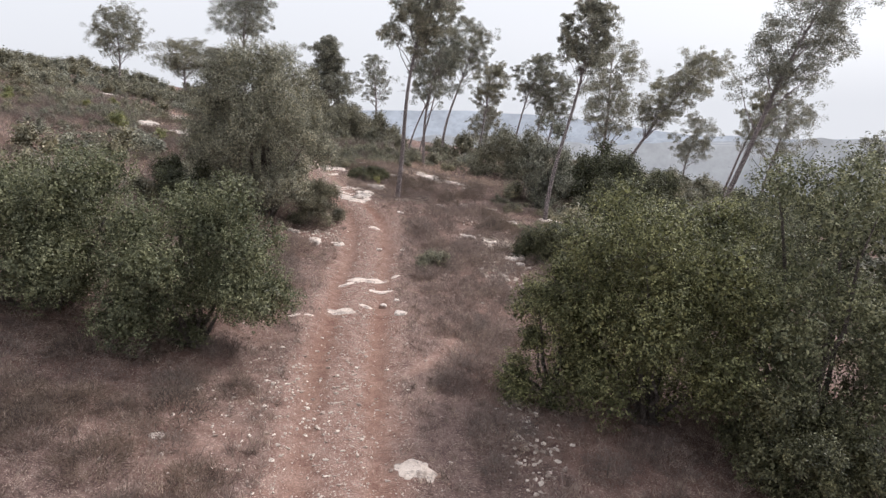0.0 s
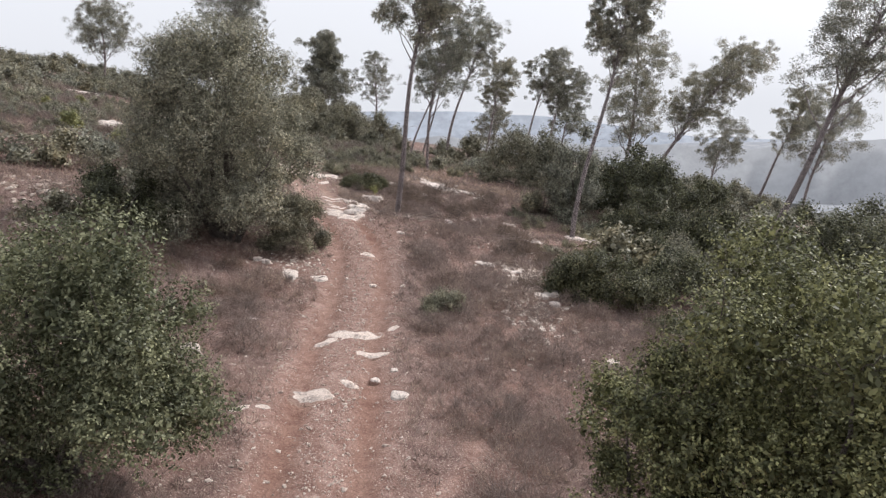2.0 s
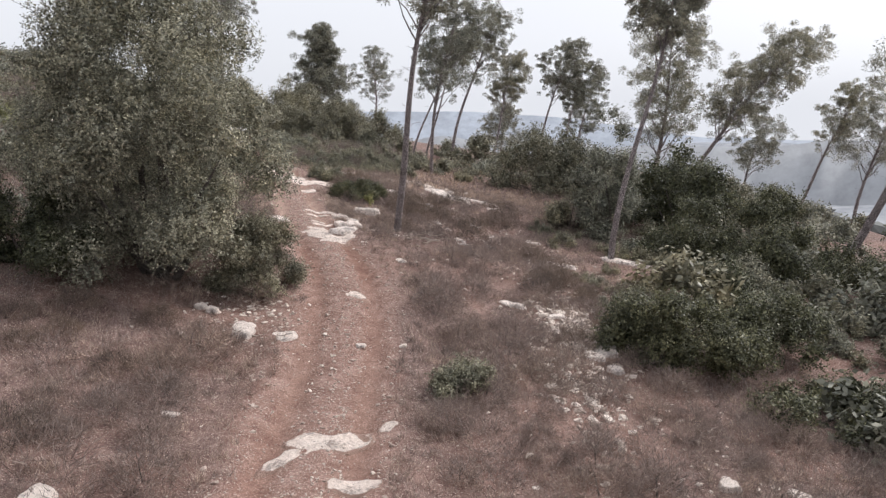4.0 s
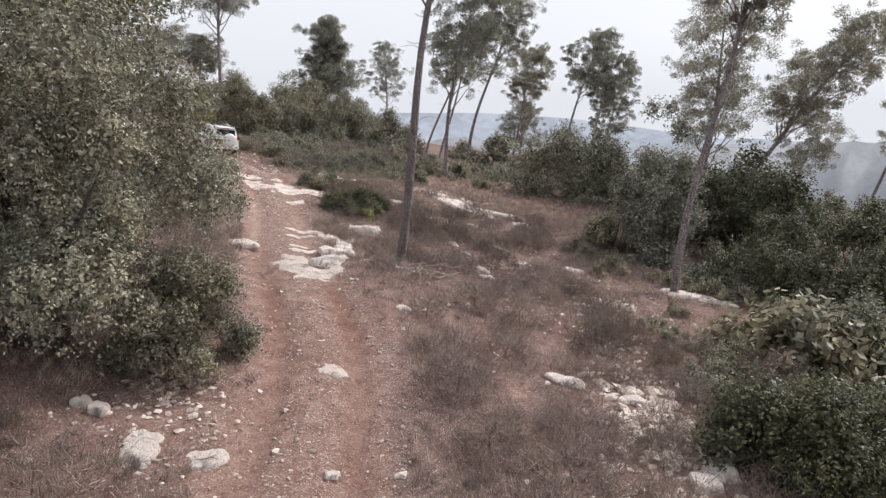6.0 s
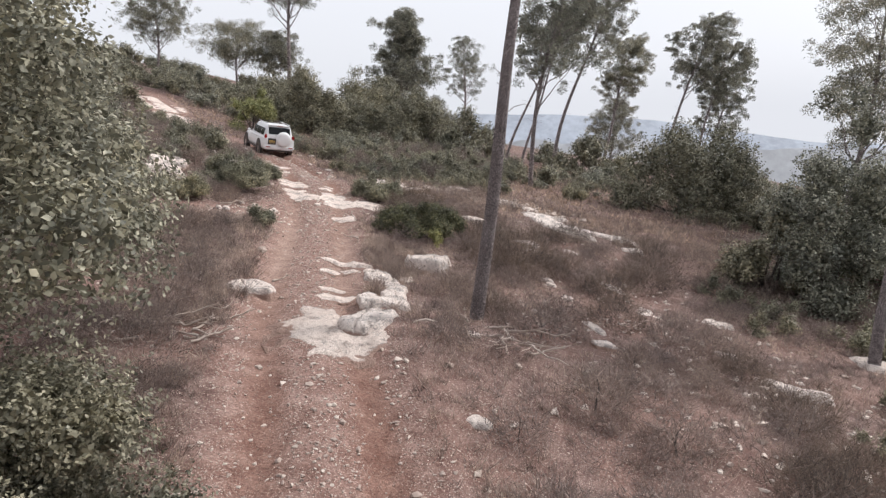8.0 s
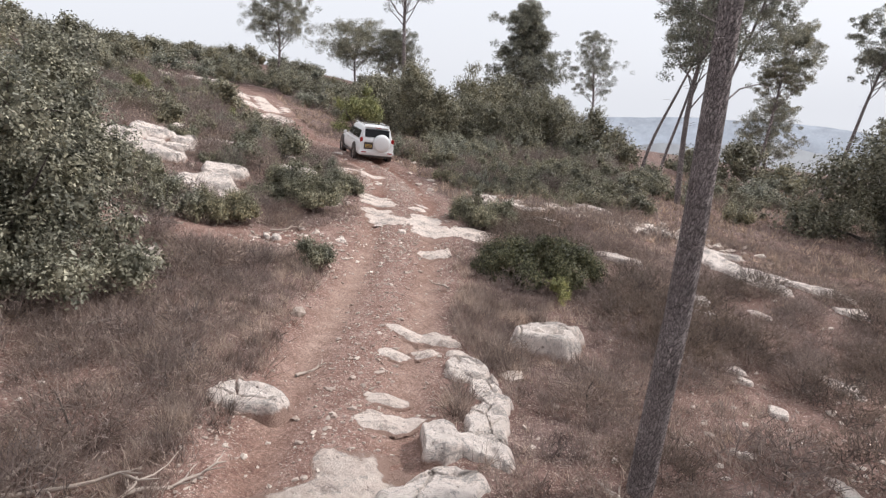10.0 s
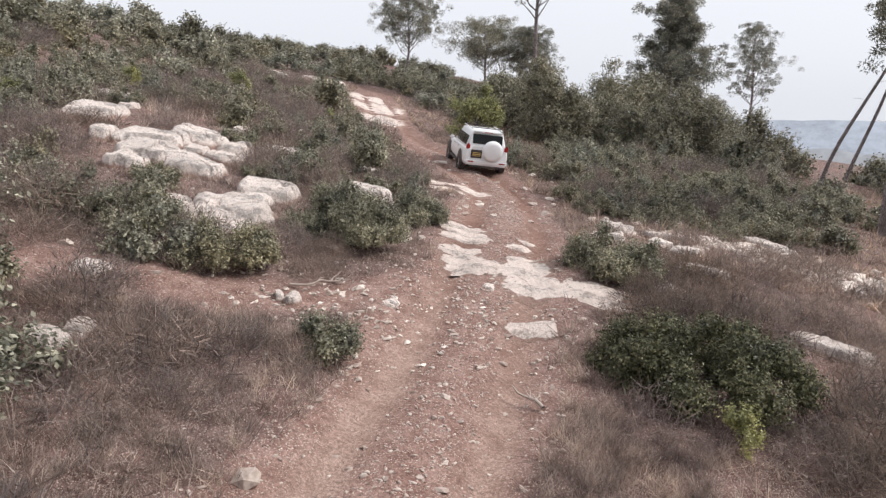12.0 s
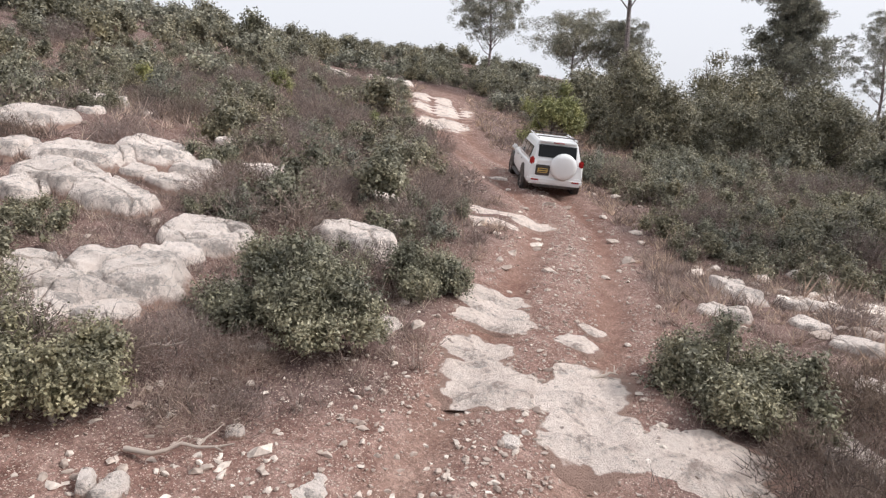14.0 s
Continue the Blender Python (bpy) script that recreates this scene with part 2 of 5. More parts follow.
# ---------------------------------------------------------------- land form
def fbm(x, y, scale, octaves=4, seed=0):
    """Smooth value noise over arrays, about -1 to 1."""
    total, amp = np.zeros(np.shape(x)), 1.0
    x, y = np.asarray(x, float) / scale, np.asarray(y, float) / scale
    for o in range(octaves):
        xi, yi = np.floor(x), np.floor(y)
        fx, fy = x - xi, y - yi
        fx, fy = fx * fx * (3 - 2 * fx), fy * fy * (3 - 2 * fy)

        def h(a, b):
            s = np.sin(a * 127.1 + b * 311.7 + (seed + o) * 74.7) * 43758.5453
            return (s - np.floor(s)) * 2 - 1
        total += amp * ((h(xi, yi) * (1 - fx) + h(xi + 1, yi) * fx) * (1 - fy) + (h(xi, yi + 1) * (1 - fx) + h(xi + 1, yi + 1) * fx) * fy)
        x, y, amp = x * 2.03 + 7.1, y * 2.03 + 3.7, amp * 0.5
    return total / 1.9


def soft(v):
    return np.where(v > 20, v, np.log1p(np.exp(np.minimum(v, 20))))


# dips and swells of the slope: x, y, radius, height
SWELLS = [(-20, 67, 6, -0.23), (-33, 84, 9, -0.11), (-22, 56, 6, 0.79), (-6.5, 28, 5, -0.66), (-2, 40, 5, 0.4), (6, 47, 6, -0.34),
          (-7, 58, 6, 0.46), (-12, 64, 5, -0.36), (2, 57, 5, 0.23), (-5, 72, 8, 0.1), (-15, 50, 5, 0.09), (-25, 75, 6, -0.65), (-8.6, 50.6, 3.5, -0.17), (-2.7, 42.3, 3, 0.2)]


def hillside(x, y):
    """The smooth slope: it climbs to the left and falls to the right and beyond the brow."""
    x, y = np.asarray(x, float), np.asarray(y, float)
    u, v = (x + 5) / 20, (y - 50) / 30
    u = 3.0 - 0.5 * soft((3.0 - u) / 0.5)
    u = -3.4 + 0.5 * soft((u + 3.4) / 0.5)
    v = 1.6 - 0.3 * soft((1.6 - v) / 0.3)
    v = -2.5 + 0.5 * soft((v + 2.5) / 0.5)
    z = -0.254 + 0.166 * v - 0.518 * v * v - 3.342 * u + 0.448 * u * v + 0.605 * u * u
    for a, b, r, k in SWELLS:
        z = z + k * np.exp(-((x - a) ** 2 + (y - b) ** 2) / (r * r))
    z = z - 0.36 * 7 * soft((x - 34) / 7) - 0.25 * 15 * soft((y - 165 + 0.3 * x) / 15) - 0.3 * 15 * soft((-40 - y) / 15) - 0.15 * 15 * soft((-130 - x) / 15)
    z = -120 + 6 * soft((z + 120) / 6)
    d = np.hypot(x, y - 50)
    return z + 46 * np.clip((d - 230) / 400, 0, 1) * fbm(x, y, 330.0, 4, 61)


TRACK = [(-1.0, -30), (-1.3, -10), (-1.6, 4), (-2.1, 12.4), (-2.6, 17), (-2.9, 22), (-3.3, 27), (-3.5, 31), (-3.9, 35), (-4.7, 37.8), (-5.8, 40.7),
         (-6.9, 44), (-8.0, 47.6), (-9.4, 52.3), (-10.5, 55.5), (-11.7, 58.5), (-13.2, 61.8), (-15.1, 65), (-17.9, 67.8), (-21.3, 71), (-27.2, 76.8), (-31.6, 82.1), (-36.5, 88.6), (-42, 96.5)]


def track_points(step=6):
    out, n = [], len(TRACK)
    for i in range(n - 1):
        p0, p1, p2, p3 = (np.array(TRACK[min(max(k, 0), n - 1)], float) for k in (i - 1, i, i + 1, i + 2))
        for s in range(step):
            t = s / step
            out.append(0.5 * (2 * p1 + (p2 - p0) * t + (2 * p0 - 5 * p1 + 4 * p2 - p3) * t * t + (3 * p1 - p0 - 3 * p2 + p3) * t ** 3))
    return np.array(out)


WAY = track_points()


def track_side(x, y):
    """Signed metres from the middle of the track (right is plus)."""
    x, y = np.asarray(x, float), np.asarray(y, float)
    best, side = np.full(x.shape, 1e9), np.zeros(x.shape)
    for a, b in zip(WAY[:-1], WAY[1:]):
        d = b - a
        s = np.clip(((x - a[0]) * d[0] + (y - a[1]) * d[1]) / (d @ d), 0, 1)
        ex, ey = x - a[0] - s * d[0], y - a[1] - s * d[1]
        r = np.hypot(ex, ey)
        near = r < best
        best = np.where(near, r, best)
        side = np.where(near, np.sign(ex * d[1] - ey * d[0]) * r, side)
    return side


def land(x, y, side=None):
    x, y = np.asarray(x, float), np.asarray(y, float)
    side = track_side(x, y) if side is None else side
    off = np.clip((np.abs(side) - 1.2) / 1.5, 0, 1)
    z = hillside(x, y) + off * (0.16 * fbm(x, y, 4.0, 3, 3) + 0.05 * fbm(x, y, 0.8, 3, 9)) + 0.025 * fbm(x, y, 0.5, 3, 5)
    wob = 0.12 * fbm(x, y, 5.0, 2, 8)
    for c in (-0.8, 0.8):
        z = z - 0.13 * np.exp(-((side - c - wob) / 0.27) ** 2)
    return z + 0.08 * np.exp(-((np.abs(side) - 1.7) / 0.35) ** 2) + 0.03 * np.exp(-(side / 0.3) ** 2)


def ground_z(x, y):
    return float(land(np.array([x]), np.array([y]))[0])


def spread(lo, hi, step, far, growth=1.22):
    mid = list(np.arange(lo, hi + step / 2, step))
    a, s = [lo], step
    while a[-1] > -far:
        s *= growth
        a.append(a[-1] - s)
    b, s = [hi], step
    while b[-1] < far:
        s *= growth
        b.append(b[-1] + s)
    return np.array(a[:0:-1] + mid + b[1:])


def grid_mesh(name, X, Y, Z):
    ny, nx = X.shape
    me = bpy.data.meshes.new(name)
    idx = np.arange(nx * ny).reshape(ny, nx)
    q = np.stack([idx[:-1, :-1], idx[:-1, 1:], idx[1:, 1:], idx[1:, :-1]], -1).reshape(-1, 4)
    fill_mesh(me, np.stack([X, Y, Z], -1).reshape(-1, 3), q)
    return me


def fill_mesh(me, verts, faces):
    """faces: an array of n rows of the same number of corners."""
    n, k = faces.shape
    me.vertices.add(len(verts))
    me.vertices.foreach_set("co", np.asarray(verts, np.float32).ravel())
    me.loops.add(n * k)
    me.loops.foreach_set("vertex_index", faces.astype(np.int32).ravel())
    me.polygons.add(n)
    me.polygons.foreach_set("loop_start", np.arange(0, n * k, k, dtype=np.int32))
    me.update(calc_edges=True)
    return me


def shade_smooth(me):
    me.polygons.foreach_set("use_smooth", np.ones(len(me.polygons), bool))


gx, gy = np.meshgrid(spread(-27, 14, 0.22, 1900, 1.13), spread(8, 78, 0.22, 1900, 1.13))
gs = track_side(gx, gy)
gw = np.clip(1.0 - (np.abs(gs) - 1.35 - 0.45 * fbm(gx, gy, 1.6, 3, 2)) / 0.4, 0, 1)
PATHWAY = [(-1.2, 17.5), (0.2, 20.3), (0.5, 22.6), (1.5, 24.6), (2.1, 26.7), (1.4, 29.2), (0.8, 32.4), (0.2, 35.4), (-0.6, 38.5)]
SCRAPES = [(0.0, 46.6, 1.9), (-1.6, 43.6, 1.3), (1.5, 49.4, 1.2), (-10.2, 41.3, 1.3), (-7.7, 39.4, 1.4), (-5.7, 32.4, 1.2), (-5.4, 13.4, 1.6), (3.0, 28.5, 1.6), (0.5, 40.5, 1.2), (-6.0, 62.8, 1.7), (-3.4, 60.6, 1.6), (3.0, 35.6, 1.1), (2.7, 32.0, 1.2)]       # open soil: x, y, radius
BARE = [(-17.5, 46.8), (-15.0, 47.7), (-12.8, 48.9), (-11.4, 50.4), (-10.6, 52.0)]


def off_line(x, y, line):
    d = np.full(np.shape(x), 99.0)
    for (ax, ay), (bx, by) in zip(line[:-1], line[1:]):
        k = np.clip(((x - ax) * (bx - ax) + (y - ay) * (by - ay)) / ((bx - ax) ** 2 + (by - ay) ** 2), 0, 1)
        d = np.minimum(d, np.hypot(x - ax - k * (bx - ax), y - ay - k * (by - ay)))
    return d


gf = off_line(gx, gy, PATHWAY)
gw = np.maximum(gw, np.clip(1.4 - (off_line(gx, gy, BARE) + 0.35 * fbm(gx, gy, 1.2, 3, 23)) / 0.75, 0, 1))
gw = np.maximum(gw, np.clip(1.3 - (gf + 0.15 * fbm(gx, gy, 0.9, 2, 13)) / 0.25, 0, 1))
for sx, sy, sr in SCRAPES:
    gw = np.maximum(gw, 0.75 * np.clip(1.5 - np.hypot(gx - sx, gy - sy) / sr + 0.6 * fbm(gx, gy, 0.9, 3, 33), 0, 1))
bare = np.clip(fbm(gx, gy, 5.0, 3, 21) * 2.2 - 0.25, 0, 1) * 0.5
ground_mesh = grid_mesh("ground", gx, gy, land(gx, gy, gs))
wear = ground_mesh.attributes.new("wear", "FLOAT", "POINT")
wear.data.foreach_set("value", np.maximum(gw, bare).astype(np.float32).ravel())
shade_smooth(ground_mesh)
rut = ground_mesh.attributes.new("rut", "FLOAT", "POINT")
gr = sum(np.exp(-((gs - c - 0.12 * fbm(gx, gy, 5.0, 2, 8)) / 0.33) ** 4) for c in (-0.8, 0.8)) * np.clip(0.9 + 0.6 * fbm(gx, gy, 3.5, 3, 17), 0, 1)
rut.data.foreach_set("value", np.clip(gr, 0, 1).astype(np.float32).ravel())
dust = ground_mesh.attributes.new("dust", "FLOAT", "POINT")
dust.data.foreach_set("value", np.clip(0.62 * np.exp(-((gy - 47.5) / 6.5) ** 2) + 0.45 * fbm(gx, gy, 6.0, 3, 27), 0, 0.75).astype(np.float32).ravel())
ground_mesh.materials.append(SOIL)
# valley ground carries aerial haze in its colour and a little emission
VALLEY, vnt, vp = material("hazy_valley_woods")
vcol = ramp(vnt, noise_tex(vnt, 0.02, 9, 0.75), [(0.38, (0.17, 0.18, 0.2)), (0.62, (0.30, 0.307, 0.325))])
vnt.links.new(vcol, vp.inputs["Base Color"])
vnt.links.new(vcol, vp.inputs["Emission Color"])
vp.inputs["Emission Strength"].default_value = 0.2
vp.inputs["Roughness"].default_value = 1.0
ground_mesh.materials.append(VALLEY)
# crowns greyed in their base colour to stand for haze in between
WOODS, fnt, fp = material("hazed_wood_crowns")
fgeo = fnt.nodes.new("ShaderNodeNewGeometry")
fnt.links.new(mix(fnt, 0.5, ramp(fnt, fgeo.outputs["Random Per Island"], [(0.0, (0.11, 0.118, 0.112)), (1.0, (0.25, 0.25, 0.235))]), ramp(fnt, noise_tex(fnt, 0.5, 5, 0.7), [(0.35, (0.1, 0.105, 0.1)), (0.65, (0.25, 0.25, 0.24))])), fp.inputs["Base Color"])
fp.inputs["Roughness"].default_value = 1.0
# beyond 235 m the ground takes the haze-coloured material
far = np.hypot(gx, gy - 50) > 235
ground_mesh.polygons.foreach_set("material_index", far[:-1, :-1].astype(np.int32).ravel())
tagged(new("ground", ground_mesh), "stony red-brown hillside soil with dry litter and wheel ruts", "ground", kind="structure")


def backdrop_hills(name, dist, lo, hi, height, color, seed, label, rough=0.010):
    az = np.radians(np.linspace(lo, hi, 160))
    rows = []
    for k, f in enumerate((0.0, 0.55, 1.0, 1.0)):
        r = dist * (1 + 0.12 * k)
        top = height(np.degrees(az)) + dist * rough * fbm(np.degrees(az), az * 0, 6.0, 4, seed) * (k > 0)
        z = -420 + (top + 420) * f if k < 3 else top - 250
        rows.append(np.stack([r * np.sin(az), r * np.cos(az), z * np.ones_like(az)], -1))
    P = np.stack(rows)
    me = grid_mesh(name, P[..., 0], P[..., 1], P[..., 2])
    shade_smooth(me)
    # distance haze painted in: pale blue-grey base colour plus a faint glow
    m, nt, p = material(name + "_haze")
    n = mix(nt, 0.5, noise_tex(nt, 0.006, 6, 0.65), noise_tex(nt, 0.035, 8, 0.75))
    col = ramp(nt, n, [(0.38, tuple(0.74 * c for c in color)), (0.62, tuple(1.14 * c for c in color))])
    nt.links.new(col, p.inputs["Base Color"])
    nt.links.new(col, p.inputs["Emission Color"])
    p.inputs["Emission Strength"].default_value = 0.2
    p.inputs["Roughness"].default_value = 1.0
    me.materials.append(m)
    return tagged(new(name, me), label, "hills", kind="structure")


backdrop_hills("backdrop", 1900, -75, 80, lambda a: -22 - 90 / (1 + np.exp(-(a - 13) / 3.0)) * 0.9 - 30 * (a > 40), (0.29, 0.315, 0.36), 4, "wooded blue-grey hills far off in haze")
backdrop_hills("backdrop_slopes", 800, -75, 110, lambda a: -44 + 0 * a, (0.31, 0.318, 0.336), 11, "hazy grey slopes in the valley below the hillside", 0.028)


# ---------------------------------------------------------------- helpers for things
def empty(name, x, y, z=None, rz=0.0, **tags):
    ob = new(name)
    ob.matrix_basis = pose(x, y, ground_z(x, y) if z is None else z, 0, 0, rz)
    ob.empty_display_size = 0.3
    return tagged(ob, **tags)


def part(name, me, mat, parent, label=""):
    if isinstance(me, bmesh.types.BMesh):
        bm, me = me, bpy.data.meshes.new(name)
        bm.to_mesh(me)
        bm.free()
    if mat is not None:
        me.materials.append(mat)
    ob = new(name, me)
    ob.parent = parent
    return tagged(ob, label)


def unit(v):
    return v / np.maximum(np.linalg.norm(v, axis=-1, keepdims=True), 1e-9)


def leaves_mesh(name, rng, pos, normal, length, width):
    """One small four-cornered leaf for every position."""
    n = len(pos)
    nrm = unit(normal)
    u = unit(np.cross(nrm, rng.normal(size=(n, 3))))
    v = np.cross(nrm, u)
    l, w = (length * rng.uniform(0.7, 1.3, (n, 1))), (width * rng.uniform(0.7, 1.3, (n, 1)))
    quad = np.stack([pos - u * l * 0.5, pos + v * w * 0.5 - u * l * 0.05, pos + u * l * 0.5, pos - v * w * 0.5 - u * l * 0.05], 1)
    return fill_mesh(bpy.data.meshes.new(name), quad.reshape(-1, 3), np.arange(4 * n).reshape(n, 4))


def needles_mesh(name, rng, pos, way, length, width):
    """One thin blade for every position, standing out along its way."""
    n = len(pos)
    way = unit(way)
    s = unit(np.cross(way, rng.normal(size=(n, 3))))
    l, w = length * rng.uniform(0.6, 1.3, (n, 1)), width * rng.uniform(0.7, 1.3, (n, 1))
    tri = np.stack([pos - s * w * 0.5, pos + s * w * 0.5, pos + way * l], 1)
    return fill_mesh(bpy.data.meshes.new(name), tri.reshape(-1, 3), np.arange(3 * n).reshape(n, 3))


def tubes_mesh(name, lines, sides=6):
    """Tapered round stems: each line is (points, first radius, last radius)."""
    verts, faces, base = [], [], 0
    ang = np.linspace(0, 2 * np.pi, sides, endpoint=False)
    for pts, r0, r1 in lines:
        pts = np.asarray(pts, float)
        n = len(pts)
        d = unit(np.gradient(pts, axis=0))
        ref = np.where(np.abs(d[:, 2:3]) > 0.9, np.array([[1.0, 0, 0]]), np.array([[0, 0, 1.0]]))
        a = unit(np.cross(d, ref))
        b = np.cross(d, a)
        r = np.linspace(1, 0, n)[:, None, None] ** 0.8 * (r0 - r1) + r1
        ring = pts[:, None] + r * (np.cos(ang)[None, :, None] * a[:, None] + np.sin(ang)[None, :, None] * b[:, None])
        verts.append(ring.reshape(-1, 3))
        i = base + np.arange((n - 1) * sides).reshape(n - 1, sides)
        j = np.roll(i, -1, axis=1)
        faces.append(np.stack([i, j, j + sides, i + sides], -1).reshape(-1, 4))
        base += n * sides
    me = fill_mesh(bpy.data.meshes.new(name), np.concatenate(verts), np.concatenate(faces))
    shade_smooth(me)
    return me


def bent(rng, a, b, n=6, wob=0.06):
    a, b = np.asarray(a, float), np.asarray(b, float)
    t = np.linspace(0, 1, n)[:, None]
    p = a + (b - a) * t
    size = np.linalg.norm(b - a) * wob
    k = rng.normal(size=(n, 3)) * size
    k[0] = 0
    return p + np.cumsum(k, axis=0) * 0.6


def dome_lobes(rng, a, b, h, k, drop=0.55, lift=0.0):
    out = []
    for i in range(k):
        th, rr = rng.uniform(0, 2 * np.pi), math.sqrt(rng.uniform(0, 1))
        r = rng.uniform(0.17, 0.40) * min(a, b, h * 0.7)
        top = h * (1 - drop * rr ** 2) - r
        low = lift * h * (rr > 0.45)
        out.append((a * 0.84 * rr * math.cos(th), b * 0.84 * rr * math.sin(th), max(r * 0.6 + low, top * rng.uniform(0.0, 1.0) ** (1.3 if i % 5 < 2 else 0.5)), r))
    return np.array(out)


def twig_tips(rng, lobes, m, low=0.05):
    """Points on the outside of the lobes, and the way out from them."""
    c = lobes[rng.choice(len(lobes), m * 3, p=lobes[:, 3] ** 2 / (lobes[:, 3] ** 2).sum())]
    d = unit(rng.normal(size=(m * 3, 3)) + np.array([0, 0, 0.25]))
    p = c[:, :3] + d * c[:, 3:4] * rng.uniform(0.72, 1.18, (m * 3, 1))
    inside = (np.linalg.norm(p[:, None] - lobes[None, :, :3], axis=2) < 0.68 * lobes[None, :, 3]).any(1)
    grain = 0.3 * float(np.median(lobes[:, 3])) + 0.08
    patch = fbm(p[:, 0] + 0.8 * p[:, 2], p[:, 1] - 0.6 * p[:, 2], 2.2 * grain, 2, 19)
    keep = ~inside & (p[:, 2] > low) & (patch > rng.uniform(-0.7, -0.1, len(p)))
    return p[keep][:m], d[keep][:m]


def bush(name, seed, a, b, h, leaf, count, mat, lobes=16, stems=7, whips=0, wide=0.55, drop=0.55, lift=0.0, bare=0):
    """An Empty with stems and a crown of separate leaves in small tufts, at the origin."""
    rng = np.random.default_rng(seed)
    ob = new(name)
    L = dome_lobes(rng, a, b, h, lobes, drop, lift)
    per = 14
    p, d = twig_tips(rng, L, max(12, count // per))
    if whips:
        q = L[rng.choice(len(L), whips)]
        w = unit(rng.normal(size=(whips, 3)) * [0.6, 0.6, 0.2] + [0, 0, 1.0])
        t = rng.uniform(0.95, 1.2, (whips, 1))
        p, d = np.concatenate([p, q[:, :3] + w * q[:, 3:4] * t]), np.concatenate([d, w])
    shoot = unit(d * 0.8 + rng.normal(size=p.shape) * 0.4 + np.array([0, 0, 0.4])) * leaf * rng.uniform(2.5, 7.0, (len(p), 1))
    along = np.tile(np.linspace(-0.6, 0.6, per), len(p))[:, None]
    pos = np.repeat(p, per, 0) + np.repeat(shoot, per, 0) * along + rng.normal(size=(len(p) * per, 3)) * leaf * (0.75 - 0.45 * along)
    nrm = np.repeat(unit(d), per, 0) * 0.8 + rng.normal(size=(len(p) * per, 3)) * 0.65 + np.array([0, 0, 0.55])
    m = count // 3                                     # the larger, shaded leaves deep in the crown
    q = L[rng.choice(len(L), m, p=L[:, 3] ** 3 / (L[:, 3] ** 3).sum())]
    deep = q[:, :3] + unit(rng.normal(size=(m, 3))) * q[:, 3:4] * rng.uniform(0.3, 0.78, (m, 1))
    deep[:, 2] = np.maximum(deep[:, 2], 0.04)
    size = np.concatenate([np.full((len(pos), 1), 1.0), np.full((m, 1), 1.9)])
    pos, nrm = np.concatenate([pos, deep]), np.concatenate([nrm, rng.normal(size=(m, 3))])
    part("crown", leaves_mesh("crown", rng, pos, nrm, leaf * 1.3 * size, leaf * wide * 1.3 * size), mat, ob)
    for i in range(stems):
        c = L[i % len(L)]
        foot = np.array([rng.uniform(-0.12, 0.12) * a, rng.uniform(-0.12, 0.12) * b, -0.08])
        part("stem", tubes_mesh("stem", [(bent(rng, foot, c[:3] - [0, 0, c[3] * 0.2], 6, 0.05), 0.012 * h + 0.012, 0.006)], 5), TWIG, ob)
    if bare:
        high = L[np.argsort(-L[:, 2])[:max(4, lobes // 3)]]
        for i in range(bare):
            c = high[int(rng.integers(len(high)))]
            d = unit(rng.normal(size=3) * [0.8, 0.8, 0.4] + [0, 0, 0.7])
            twig = bent(rng, c[:3] + d * c[3] * 0.4, c[:3] + d * c[3] * rng.uniform(1.15, 1.6), 5, 0.1)
            part("dead_twig", tubes_mesh("dead_twig", [(twig, 0.012, 0.004)], 3), TWIG, ob)
    return ob


def put(ob, x, y, rz=0.0, s=1.0, sink=0.03):
    ob.matrix_basis = pose(x, y, ground_z(x, y) - sink, 0, 0, rz) @ Matrix.Diagonal((s, s, s, 1))
    return ob


def again(ob, x, y, rz, s, sink=0.03):
    c = copy_thing(ob, Matrix())
    return put(c, x, y, rz, s, sink)


